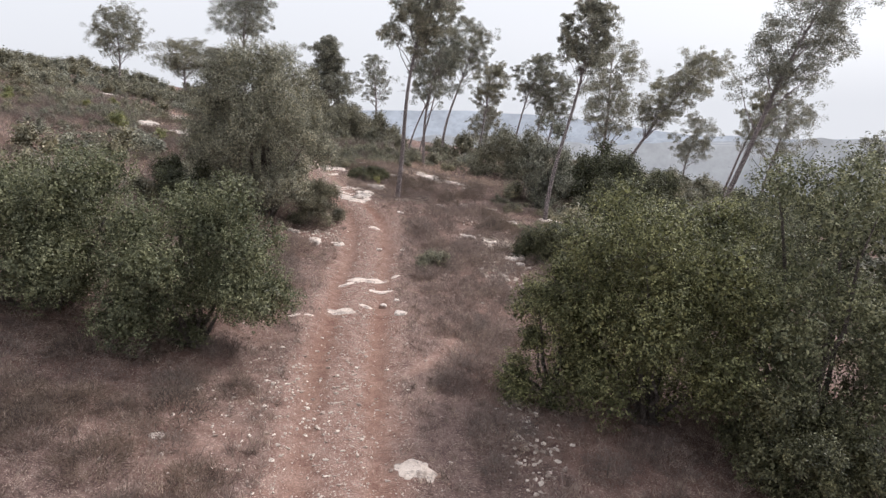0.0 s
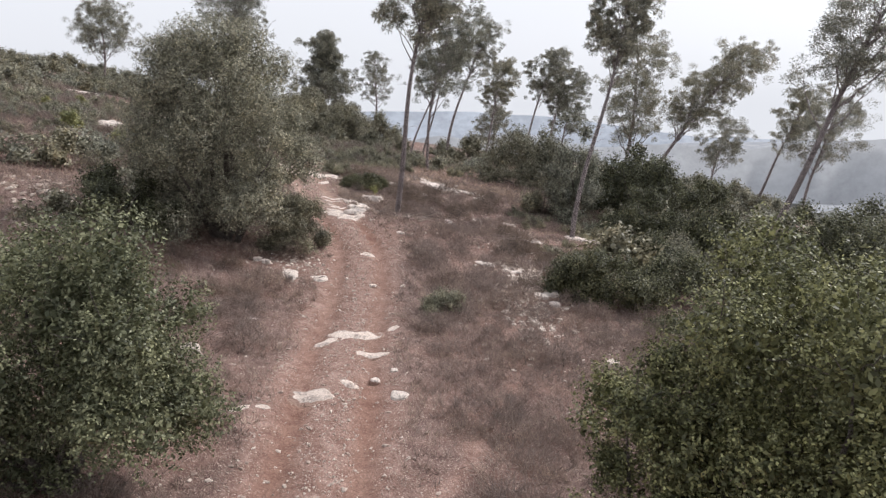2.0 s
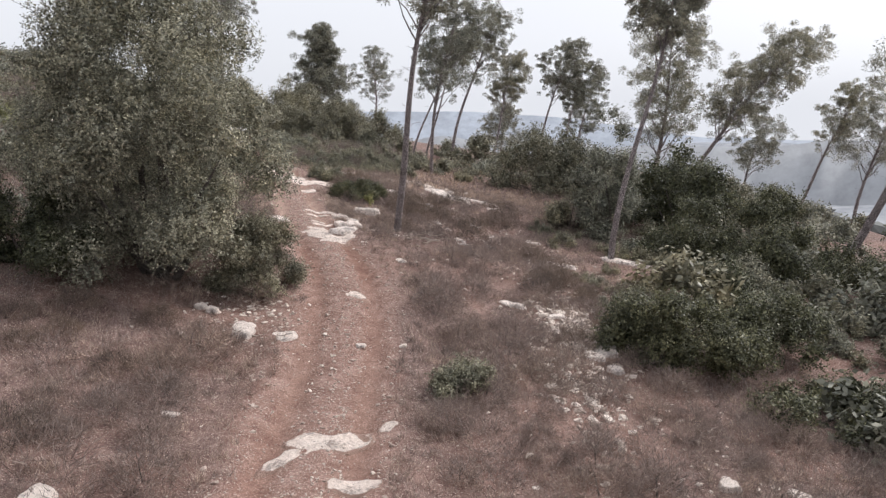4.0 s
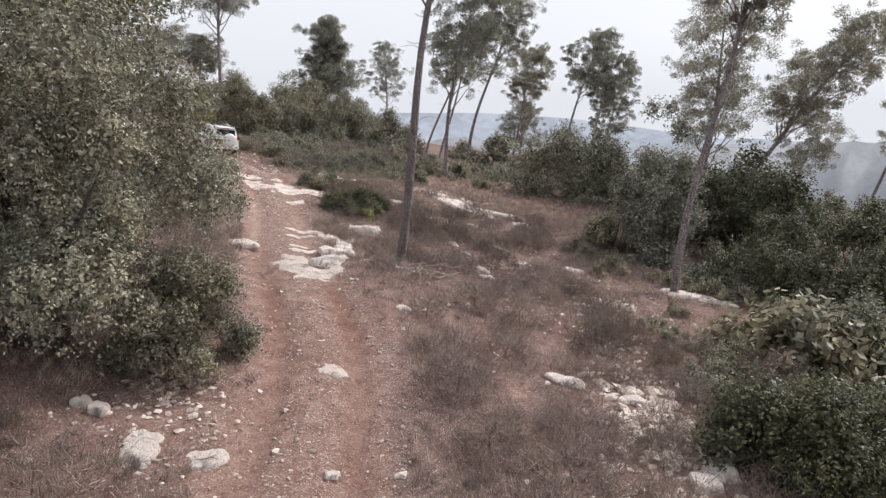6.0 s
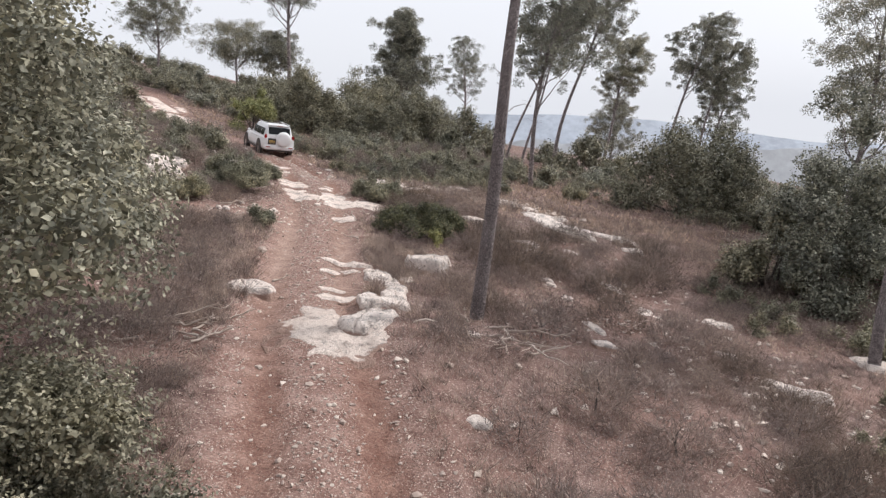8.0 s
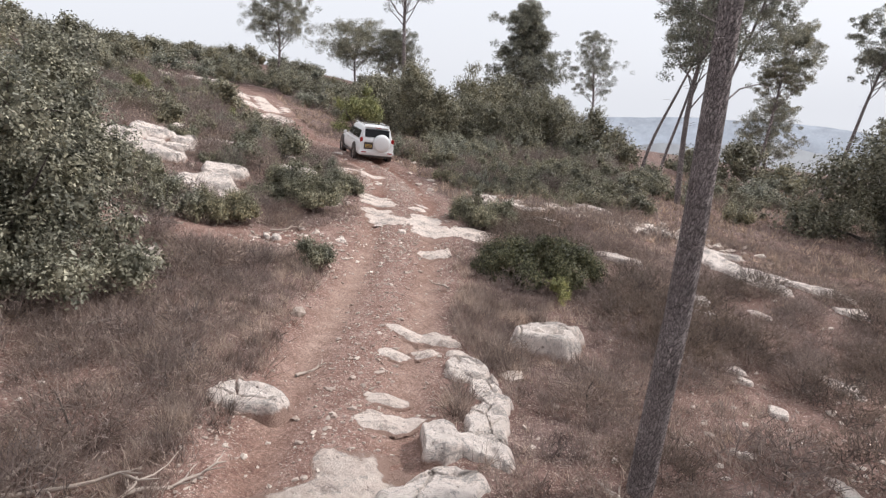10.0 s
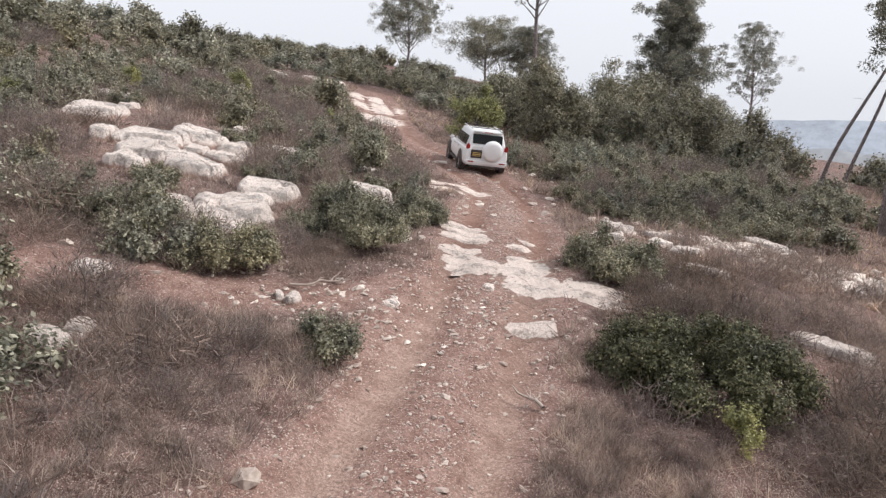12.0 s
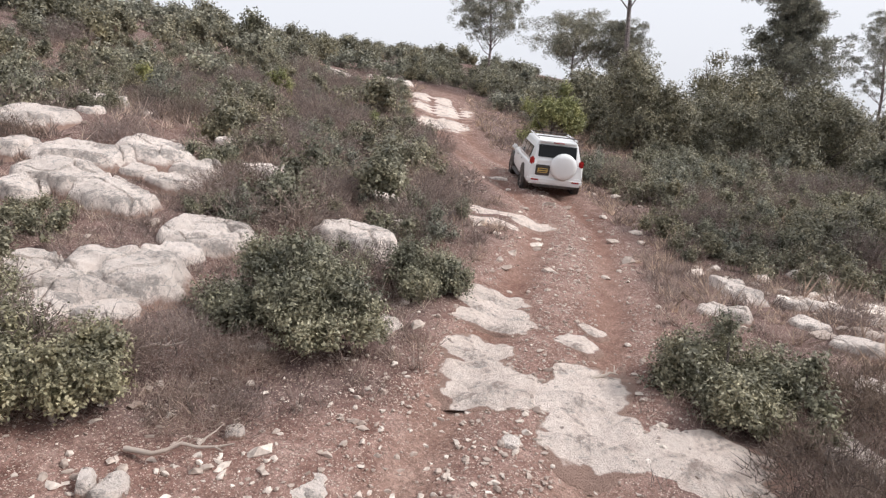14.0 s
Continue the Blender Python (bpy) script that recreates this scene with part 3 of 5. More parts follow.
def pine(x, y, height, lean, crown, low, seed, radius=0.14, limbs=22, puffs=5, flat=0.75, bow=0.3, dead=6, label="", needle=0.14, dense=120, cone=False):
    """A pine: lean is the top's offset (x, y); crown its half width; low the share of the height where the crown begins."""
    rng = np.random.default_rng(seed)
    ob = new("pine_tree")
    tagged(ob, label or "tall thin-trunked Aleppo pine with a sparse grey-green crown", "tree", "pines on the hillside")
    t = np.linspace(0, 1, 14)
    way = np.stack([lean[0] * t ** (1 + bow) + 0.012 * height * np.sin(t * 7 + seed), lean[1] * t ** (1 + bow) + 0.012 * height * np.cos(t * 6 + seed), height * t], -1)
    way -= way[0]
    crown *= 1.12
    way[0, 2] -= 0.25
    part("trunk", tubes_mesh("trunk", [(way, radius, 0.02)], 9), BARK, ob)

    def on(f):
        return np.array([np.interp(f, t, way[:, k]) for k in range(3)])
    tips = []
    count = limbs
    for i in range(count):
        g = (i + rng.uniform(0.1, 0.9)) / count
        f = min(1.0, low + (1 - low) * (0.06 + 0.94 * g))
        az = i * 2.4 + rng.uniform(-0.6, 0.6)
        reach = crown * math.sqrt(max(0.05, 1 - ((g - 0.38) / 0.66) ** 2)) * rng.uniform(0.35, 0.95)
        if cone:
            reach = crown * (1.05 - g) ** 0.8 * rng.uniform(0.5, 1.0)
        b = on(f) + reach * np.array([math.cos(az), math.sin(az), 0.12])
        a = on(max(0.3 * low, f - (0.10 + 0.5 * reach / height)))
        limb = bent(rng, a, b, 6, 0.06)
        part("limb", tubes_mesh("limb", [(limb, max(0.022, radius * 0.4 * (1 - 0.6 * f)), 0.008)], 5), BARK, ob)
        size = crown * rng.uniform(0.26, 0.42)
        for k in range(puffs + 7):
            on_limb = limb[-1] if k % 3 else limb[int(rng.integers(3, 6))]
            d = rng.normal(size=3) * size * 0.55 * np.array([1.0, 1.0, 0.7 * flat + 0.1])
            tips.append((*(on_limb + d), size * rng.uniform(0.22, 0.46)))
    for i in range(dead):
        f = rng.uniform(0.4 * low, low)
        az = rng.uniform(0, 6.28)
        a = on(f)
        dry = bent(rng, a, a + rng.uniform(0.3, 0.9) * np.array([math.cos(az), math.sin(az), 0.15]), 5, 0.12)
        part("dead_limb", tubes_mesh("dead_limb", [(dry, 0.011, 0.004)], 5), BARK, ob)
    tips = np.array(tips)
    n = dense
    d = unit(rng.normal(size=(len(tips), n, 3)) + np.array([0, 0, 0.35]))
    rad = rng.uniform(0.02, 1.0, (len(tips), n, 1)) ** 0.5 * rng.uniform(0.85, 1.12, (len(tips), n, 1))
    p = tips[:, None, :3] + d * rad * tips[:, None, 3:4] * np.array([1.1, 1.1, 0.85])
    part("crown", needles_mesh("crown", rng, p.reshape(-1, 3), (d + rng.normal(size=d.shape) * 0.5).reshape(-1, 3), needle * 1.0, needle * 0.34), NEEDLES, ob)
    put(ob, x, y, 0, 1, 0.0)
    return ob


ROCK_NO = [0]
ROCKS = []          # x, y, half length, half width, turn


def cell_gap(u, v, seed):
    """How far each point lies from the joint between the two nearest of many scattered cells."""
    iu, iv = np.floor(u), np.floor(v)
    d1, d2 = np.full(u.shape, 9.0), np.full(u.shape, 9.0)
    for du in (-1, 0, 1):
        for dv in (-1, 0, 1):
            cu, cv = iu + du, iv + dv
            h1 = np.sin(cu * 127.1 + cv * 311.7 + seed * 17.3) * 43758.5453
            h2 = np.sin(cu * 269.5 + cv * 183.3 + seed * 11.9) * 24634.6345
            d = np.hypot(cu + h1 - np.floor(h1) - u, cv + h2 - np.floor(h2) - v)
            d2 = np.where(d < d1, d1, np.minimum(d2, d))
            d1 = np.minimum(d1, d)
    return d2 - d1


def rock(x, y, lx, ly, h, rz, kind="slab"):
    """Weathered limestone rising out of the soil: lx long, ly across, h over the ground."""
    ROCK_NO[0] += 1
    seed = ROCK_NO[0] * 3 + 100
    worn, block = kind == "worn", kind == "block"
    a, b = 0.56 * lx, 0.58 * ly
    size = math.sqrt(a * b)
    ROCKS.append((x, y, a, b, radians(rz)))
    step = min(max(max(lx, ly) / 50, 0.02), 0.09)
    U, V = np.meshgrid(np.arange(-1.45 * a, 1.45 * a + step, step), np.arange(-1.5 * b, 1.5 * b + step, step))
    ox, oy = seed * 5.13, seed * 2.71
    wu = U + 0.42 * size * fbm(U + ox, V + oy, 1.1 * size, 3, seed)
    wv = V + 0.42 * size * fbm(U + ox, V + oy, 1.1 * size, 3, seed + 1)
    power = 2.5 if worn else 3.0
    d = (np.abs(wu / a) ** power + np.abs(wv / b) ** power) ** (1 / power)
    d = d + 0.13 * fbm(U + ox, V + oy, 0.35 * size + 0.04, 3, seed + 2)
    ca, sa = math.cos(radians(rz)), math.sin(radians(rz))
    X, Y = x + U * ca - V * sa, y + U * sa + V * ca
    rough = 0.014 * fbm(U + ox, V + oy, 0.22, 3, seed + 3) + 0.006 * fbm(U + ox, V + oy, 0.06, 2, seed + 4)
    if worn:
        cover = 1.25 * (1 - d) + 0.5 * fbm(U + ox, V + oy, 0.55, 3, seed + 5) + 0.3 * fbm(U + ox, V + oy, 0.16, 3, seed + 6)
        thin = 1 - np.clip(cover / 0.3, 0, 1)
        g = hillside(X, Y) + 0.6 * (land(X, Y) - hillside(X, Y))
        Z = g + np.where(cover > 0, 0.008 + 0.28 * h * np.clip(cover / 0.6, 0, 1), 0.008 + 0.14 * np.maximum(cover, -0.8)) + rough * 0.6
    else:
        g = hillside(X, Y)
        fall = g - float(hillside(x, y))
        top = np.clip((1 - d) / (0.26 if block else 0.2), 0, 1)
        top = 1 - (1 - top) ** 2
        swell = 1 + 0.45 * fbm(U + ox, V + oy, 0.9 * size + 0.1, 2, seed + 7)
        body = (0.55 if block else 0.75) * h * swell - (0.3 if block else 0.2) * fall
        if lx > 0.6:
            strata = 3.0 * fbm(U * 0.6 + ox, V + oy, 1.2 * size, 2, seed + 9)
            body += 0.22 * h * (np.floor(strata) + np.clip((strata - np.floor(strata)) * 5, 0, 1)) / 2
            wide = 1.15 * max(size, 0.5)
            gap = cell_gap((U + 0.25 * wide * fbm(U + ox, V + oy, 0.5, 3, seed + 8)) / (1.6 * wide) + ox, V / wide + oy, seed)
            body -= np.clip(1 - gap / 0.04, 0, 1) * np.minimum(0.15, 0.5 * h)
        body += 0.045 * fbm(U + ox, V + oy, 0.28, 3, seed + 11) - 0.05 * np.clip(3 * fbm(U + ox, V + oy, 0.17, 2, seed + 13) - 1.0, 0, 1)
        lift = body * top - 0.03 * (1 - top) * (fbm(U + ox, V + oy, 0.18, 2, seed + 12) > 0)
        thin = 1 - np.clip((1 - d) / 0.13, 0, 1)
        Z = g + np.where(d < 1, np.maximum(lift, -0.05) + rough * np.minimum(1, 3 * top), -0.55 * (d - 1)) - 0.012
    P = np.stack([X - x, Y - y, Z - float(hillside(x, y))], -1)
    ny, nx = U.shape
    idx = np.arange(nx * ny).reshape(ny, nx)
    q = np.stack([idx[:-1, :-1], idx[:-1, 1:], idx[1:, 1:], idx[1:, :-1]], -1).reshape(-1, 4)
    reach = d.ravel()
    q = q[(reach[q] < 1.32).any(1)]
    keep = np.unique(q)
    back = np.zeros(nx * ny, int)
    back[keep] = np.arange(len(keep))
    name = "limestone_boulder" if block else "limestone_slab"
    me = fill_mesh(bpy.data.meshes.new(name), P.reshape(-1, 3)[keep], back[q])
    shade_smooth(me)
    me.set_sharp_from_angle(angle=radians(50))
    me.attributes.new("thin", "FLOAT", "POINT").data.foreach_set("value", thin.ravel()[keep].astype(np.float32))
    me.materials.append(TRODDEN if worn else LIME)
    ob = new(name, me)
    ob.location = (x, y, float(hillside(x, y)))
    return tagged(ob, "flat dusty limestone outcrop worn by wheels" if worn else "pale weathered limestone boulder half sunk in the soil" if block else
                  "pale worn limestone slab lying in the dry slope", "rock", "limestone outcrops")


# ---------------------------------------------------------------- pines
pine(-2.9, 42.95, 13.8, (2.35, 0.5), 2.0, 0.66, 1, 0.155, 26, 6, dead=9, bow=0.1, label="tall bare-trunked pine beside the track, crown high up")
pine(-2.1, 73.0, 14.8, (2.4, 0.0), 2.6, 0.45, 2, 0.16, 30, 6)
pine(-0.2, 95.0, 17.0, (5.0, 0.0), 2.6, 0.66, 3, 0.2, 24, 6, dead=9)
pine(-4.5, 89.0, 13.5, (5.5, 0.0), 1.9, 0.72, 4, 0.13, 16, 5)
pine(-3.2, 92.0, 13.5, (4.0, 0.0), 1.9, 0.72, 24, 0.13, 16, 5)
pine(-13.6, 138.0, 15.0, (0.3, 0.0), 3.0, 0.42, 5, 0.2, 26, 6, label="round-crowned pine standing on the brow")
pine(5.2, 105.7, 13.4, (2.8, 0.0), 2.3, 0.58, 6, 0.17, 28, 7, label="round dense-crowned pine on the brow")
pine(6.6, 112.0, 7.5, (0.8, 0.0), 2.8, 0.25, 25, 0.14, 24, 6)
pine(8.2, 92.0, 13.8, (4.6, 0.0), 2.5, 0.66, 7, 0.16, 24, 6, bow=-0.1, label="leaning pine with a dense tufted crown")
pine(12.0, 93.0, 12.5, (2.4, 0.0), 1.9, 0.55, 8, 0.13, 20, 5, bow=0.0)
pine(15.0, 100.0, 12.0, (2.0, 0.0), 2.3, 0.35, 9, 0.14, 22, 5)
pine(7.05, 47.0, 15.2, (3.9, 4.0), 1.7, 0.7, 10, 0.16, 26, 5, bow=0.1, dead=9, label="slender curved pine leaning downhill, thin crown")
pine(16.0, 71.0, 14.5, (1.0, 0.0), 3.2, 0.35, 11, 0.19, 34, 6)
pine(16.3, 67.0, 13.2, (9.5, 0.5), 2.7, 0.5, 12, 0.19, 34, 6, bow=0.35, label="pine bent far over downhill, crown spread sideways")
pine(18.9, 48.6, 17.5, (7.6, 0.5), 3.0, 0.55, 13, 0.22, 34, 6, bow=0.05, dead=8, label="large leaning pine on the lower slope")
pine(32.0, 79.0, 12.0, (5.0, 0.0), 2.4, 0.58, 14, 0.16, 20, 5, bow=0.0)
pine(30.0, 86.0, 8.5, (1.6, 0.0), 2.6, 0.4, 15, 0.14, 18, 5)
pine(34.0, 73.0, 11.5, (2.5, 0.0), 3.0, 0.5, 16, 0.16, 22, 5)
pine(33.0, 54.0, 8.6, (1.5, 0.0), 1.9, 0.45, 17, 0.12, 16, 5)
pine(-60.0, 131.0, 12.5, (0.8, 0.0), 4.4, 0.35, 18, 0.2, 30, 6, label="airy pine on the skyline of the ridge", needle=0.2)
pine(-30.3, 106.0, 20.0, (2.2, 0.0), 4.4, 0.6, 19, 0.26, 30, 6, dead=8, label="tall open-crowned pine above the thicket", needle=0.2)
pine(-50.5, 138.0, 9.5, (1.0, 0.0), 5.0, 0.45, 20, 0.2, 30, 6, flat=0.4, label="low umbrella pine on the skyline", needle=0.2)
pine(-44.5, 139.0, 9.5, (0.5, 0.0), 3.6, 0.4, 21, 0.18, 26, 6, flat=0.5, needle=0.2)
pine(-20.4, 122.0, 15.4, (0.6, 0.0), 4.4, 0.12, 22, 0.24, 46, 7, flat=0.5, label="pointed full pine rising out of the thicket", needle=0.24, dense=150, cone=True)


# ---------------------------------------------------------------- large bushes and oaks
def big(x, y, a, b, h, leaf, count, mat, seed, label, lobes=26, stems=9, whips=0, name="evergreen_oak", rz=0, drop=0.55, lift=0.0, bare=0):
    ob = bush(name, seed, a, b, h, leaf, count, mat, lobes, stems, whips, 0.55, drop, lift, bare)
    tagged(ob, label, "bush" if h < 4 else "tree")
    return put(ob, x, y, rz)


big(-6.7, 17.6, 2.7, 2.3, 5.3, 0.048, 62000, VERDANT, 31, "dense dark green kermes oak beside the track", 38, 10, 60, "evergreen_oak", 0, 0.4, 0.16, 20)
big(-11.0, 18.4, 3.5, 2.7, 5.8, 0.052, 60000, VERDANT, 32, "dense dark green kermes oak on the bank", 42, 10, 60, "evergreen_oak", 0, 0.4, 0.16, 20)
big(5.6, 17.4, 3.4, 2.8, 7.4, 0.052, 80000, FRESH, 33, "leafy olive-green bush with thin upright shoots", 60, 12, 60, "pistachio_bush", 0, 0.3, 0.16, 70)
big(3.1, 18.0, 1.7, 1.5, 5.0, 0.05, 24000, FRESH, 87, "loose olive-green bush with drooping shoots", 26, 8, 40, "pistachio_bush", 0, 0.35, 0.0, 50)
big(10.0, 17.6, 3.5, 2.9, 8.7, 0.055, 66000, VERDANT, 34, "tall leafy dark green bush with thin upright shoots", 56, 12, 60, "pistachio_bush", 0, 0.25, 0.12, 60)
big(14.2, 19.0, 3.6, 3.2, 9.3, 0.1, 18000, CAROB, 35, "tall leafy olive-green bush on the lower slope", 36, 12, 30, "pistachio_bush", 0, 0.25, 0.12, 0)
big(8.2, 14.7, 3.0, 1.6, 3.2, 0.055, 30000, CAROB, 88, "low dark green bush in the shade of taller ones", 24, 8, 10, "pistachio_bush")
big(-9.0, 34.2, 3.7, 2.9, 9.2, 0.05, 150000, GREY, 36, "large grey-green evergreen oak with low hanging twigs", 80, 14, 110, "evergreen_oak", 0, 0.26, 0.05, 90)
# added shrub: its dark leaves stand in for shade below the oak
big(-12.0, 32.8, 2.3, 1.8, 3.3, 0.055, 24000, CAROB, 68, "dark shrub added in place of the deep shade under the large oak", 18, 8, 10)
# next two shrubs are added to darken slope that lies in tree shadow
big(8.6, 30.6, 2.0, 1.6, 1.7, 0.07, 10000, CAROB, 69, "low dark shrub added to darken the shadowed slope", 18, 8, 0)
big(11.2, 29.4, 2.2, 1.8, 2.2, 0.075, 9000, CAROB, 70, "low dark shrub added to darken the shadowed slope", 18, 8, 0)
big(8.4, 24.6, 1.6, 1.4, 2.6, 0.065, 12000, FRESH, 78, "leafy green bush with loose shoots", 14, 8, 10, "pistachio_bush")
big(-6.3, 34.2, 1.4, 1.3, 2.7, 0.042, 30000, OAK, 37, "dark grey-green oak shrub at the track's edge", 26, 7, 10)
big(-13.2, 44.0, 2.4, 2.4, 5.2, 0.05, 70000, GREY, 38, "grey-green oak thicket with bare twiggy top", 34, 14, 90, "evergreen_oak", 0, 0.4, 0.0, 70)
big(6.6, 70.4, 4.3, 3.6, 6.8, 0.1, 24000, OAK, 39, "broad dark evergreen oak under the pines", 34, 10, 30, "evergreen_oak", 0, 0.4)
big(8.0, 52.6, 2.3, 2.1, 7.8, 0.075, 28000, GREY, 40, "grey-green young oak with dangling leaf sprays", 40, 8, 60)
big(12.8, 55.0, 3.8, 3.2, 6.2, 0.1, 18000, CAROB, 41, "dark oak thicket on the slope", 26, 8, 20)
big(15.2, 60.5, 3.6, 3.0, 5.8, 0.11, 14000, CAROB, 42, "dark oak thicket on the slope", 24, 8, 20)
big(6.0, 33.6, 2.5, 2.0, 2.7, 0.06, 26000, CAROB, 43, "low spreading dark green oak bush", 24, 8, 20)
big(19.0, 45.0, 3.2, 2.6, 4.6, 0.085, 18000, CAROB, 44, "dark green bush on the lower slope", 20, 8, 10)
big(12.2, 43.5, 2.3, 2.0, 2.0, 0.09, 9000, GREY, 45, "low grey-green bush on the lower slope", 18, 8, 10)
big(6.4, 53.4, 1.6, 1.4, 3.4, 0.09, 8000, OAK, 46, "dark green oak bush under the pines", 16, 7, 10)
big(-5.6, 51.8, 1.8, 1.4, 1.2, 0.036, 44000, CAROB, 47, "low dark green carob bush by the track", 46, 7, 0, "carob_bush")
big(-12.9, 53.1, 1.45, 1.05, 1.4, 0.036, 28000, SAGE, 48, "rounded grey-green oak shrub beside pale rocks", 36, 8, 0, "oak_shrub")
big(-12.7, 55.4, 0.8, 0.75, 0.9, 0.034, 13000, SAGE, 49, "small grey-green oak shrub beside the track", 24, 6, 0, "oak_shrub")
big(-8.1, 55.6, 1.0, 0.9, 1.2, 0.036, 18000, SAGE, 50, "rounded grey-green oak shrub on the verge", 28, 7, 0, "oak_shrub")
big(-13.4, 50.1, 1.15, 0.9, 1.0, 0.036, 17000, SAGE, 51, "low dense oak shrub below a limestone ledge", 28, 7, 0, "oak_shrub")
big(-15.3, 49.8, 1.2, 0.9, 1.0, 0.036, 16000, SAGE, 52, "low dense oak shrub below a limestone ledge", 28, 7, 0, "oak_shrub")
big(-10.1, 48.6, 0.62, 0.5, 0.7, 0.034, 6500, SAGE, 79, "small grey-green shrub in the grass", 8, 5, 0, "oak_shrub")
big(-0.3, 29.7, 1.0, 0.85, 1.05, 0.05, 7000, SAGE, 80, "loose grey-green shrub beside the footpath", 12, 6, 10, "sage_bush")
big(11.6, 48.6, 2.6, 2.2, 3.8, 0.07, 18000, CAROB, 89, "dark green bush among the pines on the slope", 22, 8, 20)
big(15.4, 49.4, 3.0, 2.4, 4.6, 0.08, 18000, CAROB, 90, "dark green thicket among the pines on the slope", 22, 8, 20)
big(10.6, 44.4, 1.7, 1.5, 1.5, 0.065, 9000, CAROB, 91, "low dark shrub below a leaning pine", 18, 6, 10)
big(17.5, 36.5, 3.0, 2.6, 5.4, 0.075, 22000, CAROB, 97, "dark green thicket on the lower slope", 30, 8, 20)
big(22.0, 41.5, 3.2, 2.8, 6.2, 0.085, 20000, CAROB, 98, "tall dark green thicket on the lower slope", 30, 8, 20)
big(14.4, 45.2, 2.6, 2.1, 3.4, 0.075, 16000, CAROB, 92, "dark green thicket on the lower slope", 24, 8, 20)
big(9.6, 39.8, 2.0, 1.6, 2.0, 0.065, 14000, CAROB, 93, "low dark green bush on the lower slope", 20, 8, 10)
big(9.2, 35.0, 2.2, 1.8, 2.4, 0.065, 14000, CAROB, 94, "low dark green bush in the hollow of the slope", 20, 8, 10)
big(-7.2, 55.9, 0.8, 0.7, 0.9, 0.045, 7000, SAGE, 95, "small grey-green shrub on the verge", 10, 6, 0, "oak_shrub")
big(-19.4, 97.0, 4.0, 3.6, 7.6, 0.1, 28000, OAK, 96, "dark rounded oak in the thicket", 26, 8, 20)
big(-23.8, 80.8, 1.8, 1.7, 4.3, 0.085, 11000, LIGHTGREEN, 53, "yellow-green terebinth bush beside the upper track", 16, 8, 20, "terebinth_bush")
big(-21.2, 86.5, 4.0, 3.4, 6.0, 0.095, 32000, OAK, 54, "dark rounded carob in the thicket", 26, 8, 20)
big(-16.8, 90.0, 3.8, 3.3, 5.9, 0.095, 32000, OAK, 55, "dark rounded oak in the thicket", 24, 8, 20)
big(-26.0, 98.0, 4.6, 4.0, 6.2, 0.1, 30000, OAK, 56, "dark rounded oak in the thicket", 24, 8, 20)
big(-14.0, 101.0, 4.2, 4.0, 6.4, 0.1, 30000, OAK, 57, "dark rounded oak in the thicket", 24, 8, 20)
big(-20.5, 112.0, 4.6, 4.0, 7.2, 0.15, 16275, OAK, 58, "dark rounded oak in the thicket", 24, 8, 20)
big(-11.0, 118.0, 3.8, 3.6, 5.2, 0.180, 5580, OAK, 59, "dark rounded bush on the brow", 20, 8, 20)
big(-36.0, 118.0, 4.5, 4.0, 5.0, 0.192, 5580, OAK, 60, "dark rounded bush on the ridge", 20, 8, 20)
big(-12.4, 88.5, 3.6, 3.3, 5.8, 0.095, 30000, OAK, 65, "dark rounded oak in the thicket", 24, 8, 20)
big(-26.5, 90.0, 3.4, 3.2, 4.6, 0.125, 13020, OAK, 66, "dark rounded oak in the thicket", 22, 8, 20)
big(-8.6, 84.0, 2.0, 2.0, 3.0, 0.125, 8680, OAK, 67, "dark rounded shrub below the thicket", 18, 8, 10)
big(2.2, 95.0, 3.2, 3.0, 4.0, 0.168, 4960, OAK, 61, "dark bush on the brow below the pines", 18, 8, 20)
big(-7.0, 100.0, 2.6, 2.6, 3.0, 0.156, 3720, OAK, 62, "dark bush on the brow", 16, 8, 20)


# ---------------------------------------------------------------- rocks
rock(-15.38, 62.82, 2.28, 1.00, 0.10, 40, "worn")
rock(-11.92, 56.43, 1.11, 0.55, 0.08, 3, "worn")
rock(-11.05, 54.54, 0.86, 0.55, 0.08, 36, "worn")
rock(-10.15, 55.70, 0.49, 0.45, 0.10, 10, "worn")
rock(-10.37, 54.00, 1.19, 0.85, 0.13, 8, "worn")
rock(-9.50, 54.53, 1.71, 0.90, 0.10, 75, "worn")
rock(-9.07, 53.83, 1.12, 1.10, 0.10, 11, "worn")
rock(-8.04, 54.13, 1.40, 1.15, 0.14, 11, "worn")
rock(-11.14, 55.51, 0.71, 0.50, 0.06, 8, "worn")
rock(-10.22, 56.39, 0.45, 0.30, 0.05, -19, "worn")
rock(-15.14, 51.93, 1.68, 1.35, 0.55, 46, "block")
rock(-15.42, 53.04, 0.60, 0.90, 0.40, 17, "block")
rock(-15.76, 53.78, 1.18, 1.10, 0.40, 31, "block")
rock(-15.78, 51.09, 0.71, 1.00, 0.40, 51, "block")
rock(-14.81, 50.70, 0.77, 1.00, 0.35, 7, "block")
rock(-14.91, 51.00, 0.25, 0.50, 0.30, 20, "block")
rock(-14.53, 51.37, 0.81, 0.60, 0.15, 49)
rock(-14.57, 55.98, 1.60, 1.10, 0.62, 1, "block")
rock(-12.30, 53.95, 0.61, 0.50, 0.20, -10, "block")
rock(-14.97, 57.78, 0.50, 0.50, 0.40, 36, "block")
rock(-16.83, 59.24, 0.74, 0.60, 0.35, 11, "block")
rock(-16.63, 59.99, 0.41, 0.40, 0.20, 36, "block")
rock(-19.92, 63.51, 0.70, 0.50, 0.40, 29, "block")
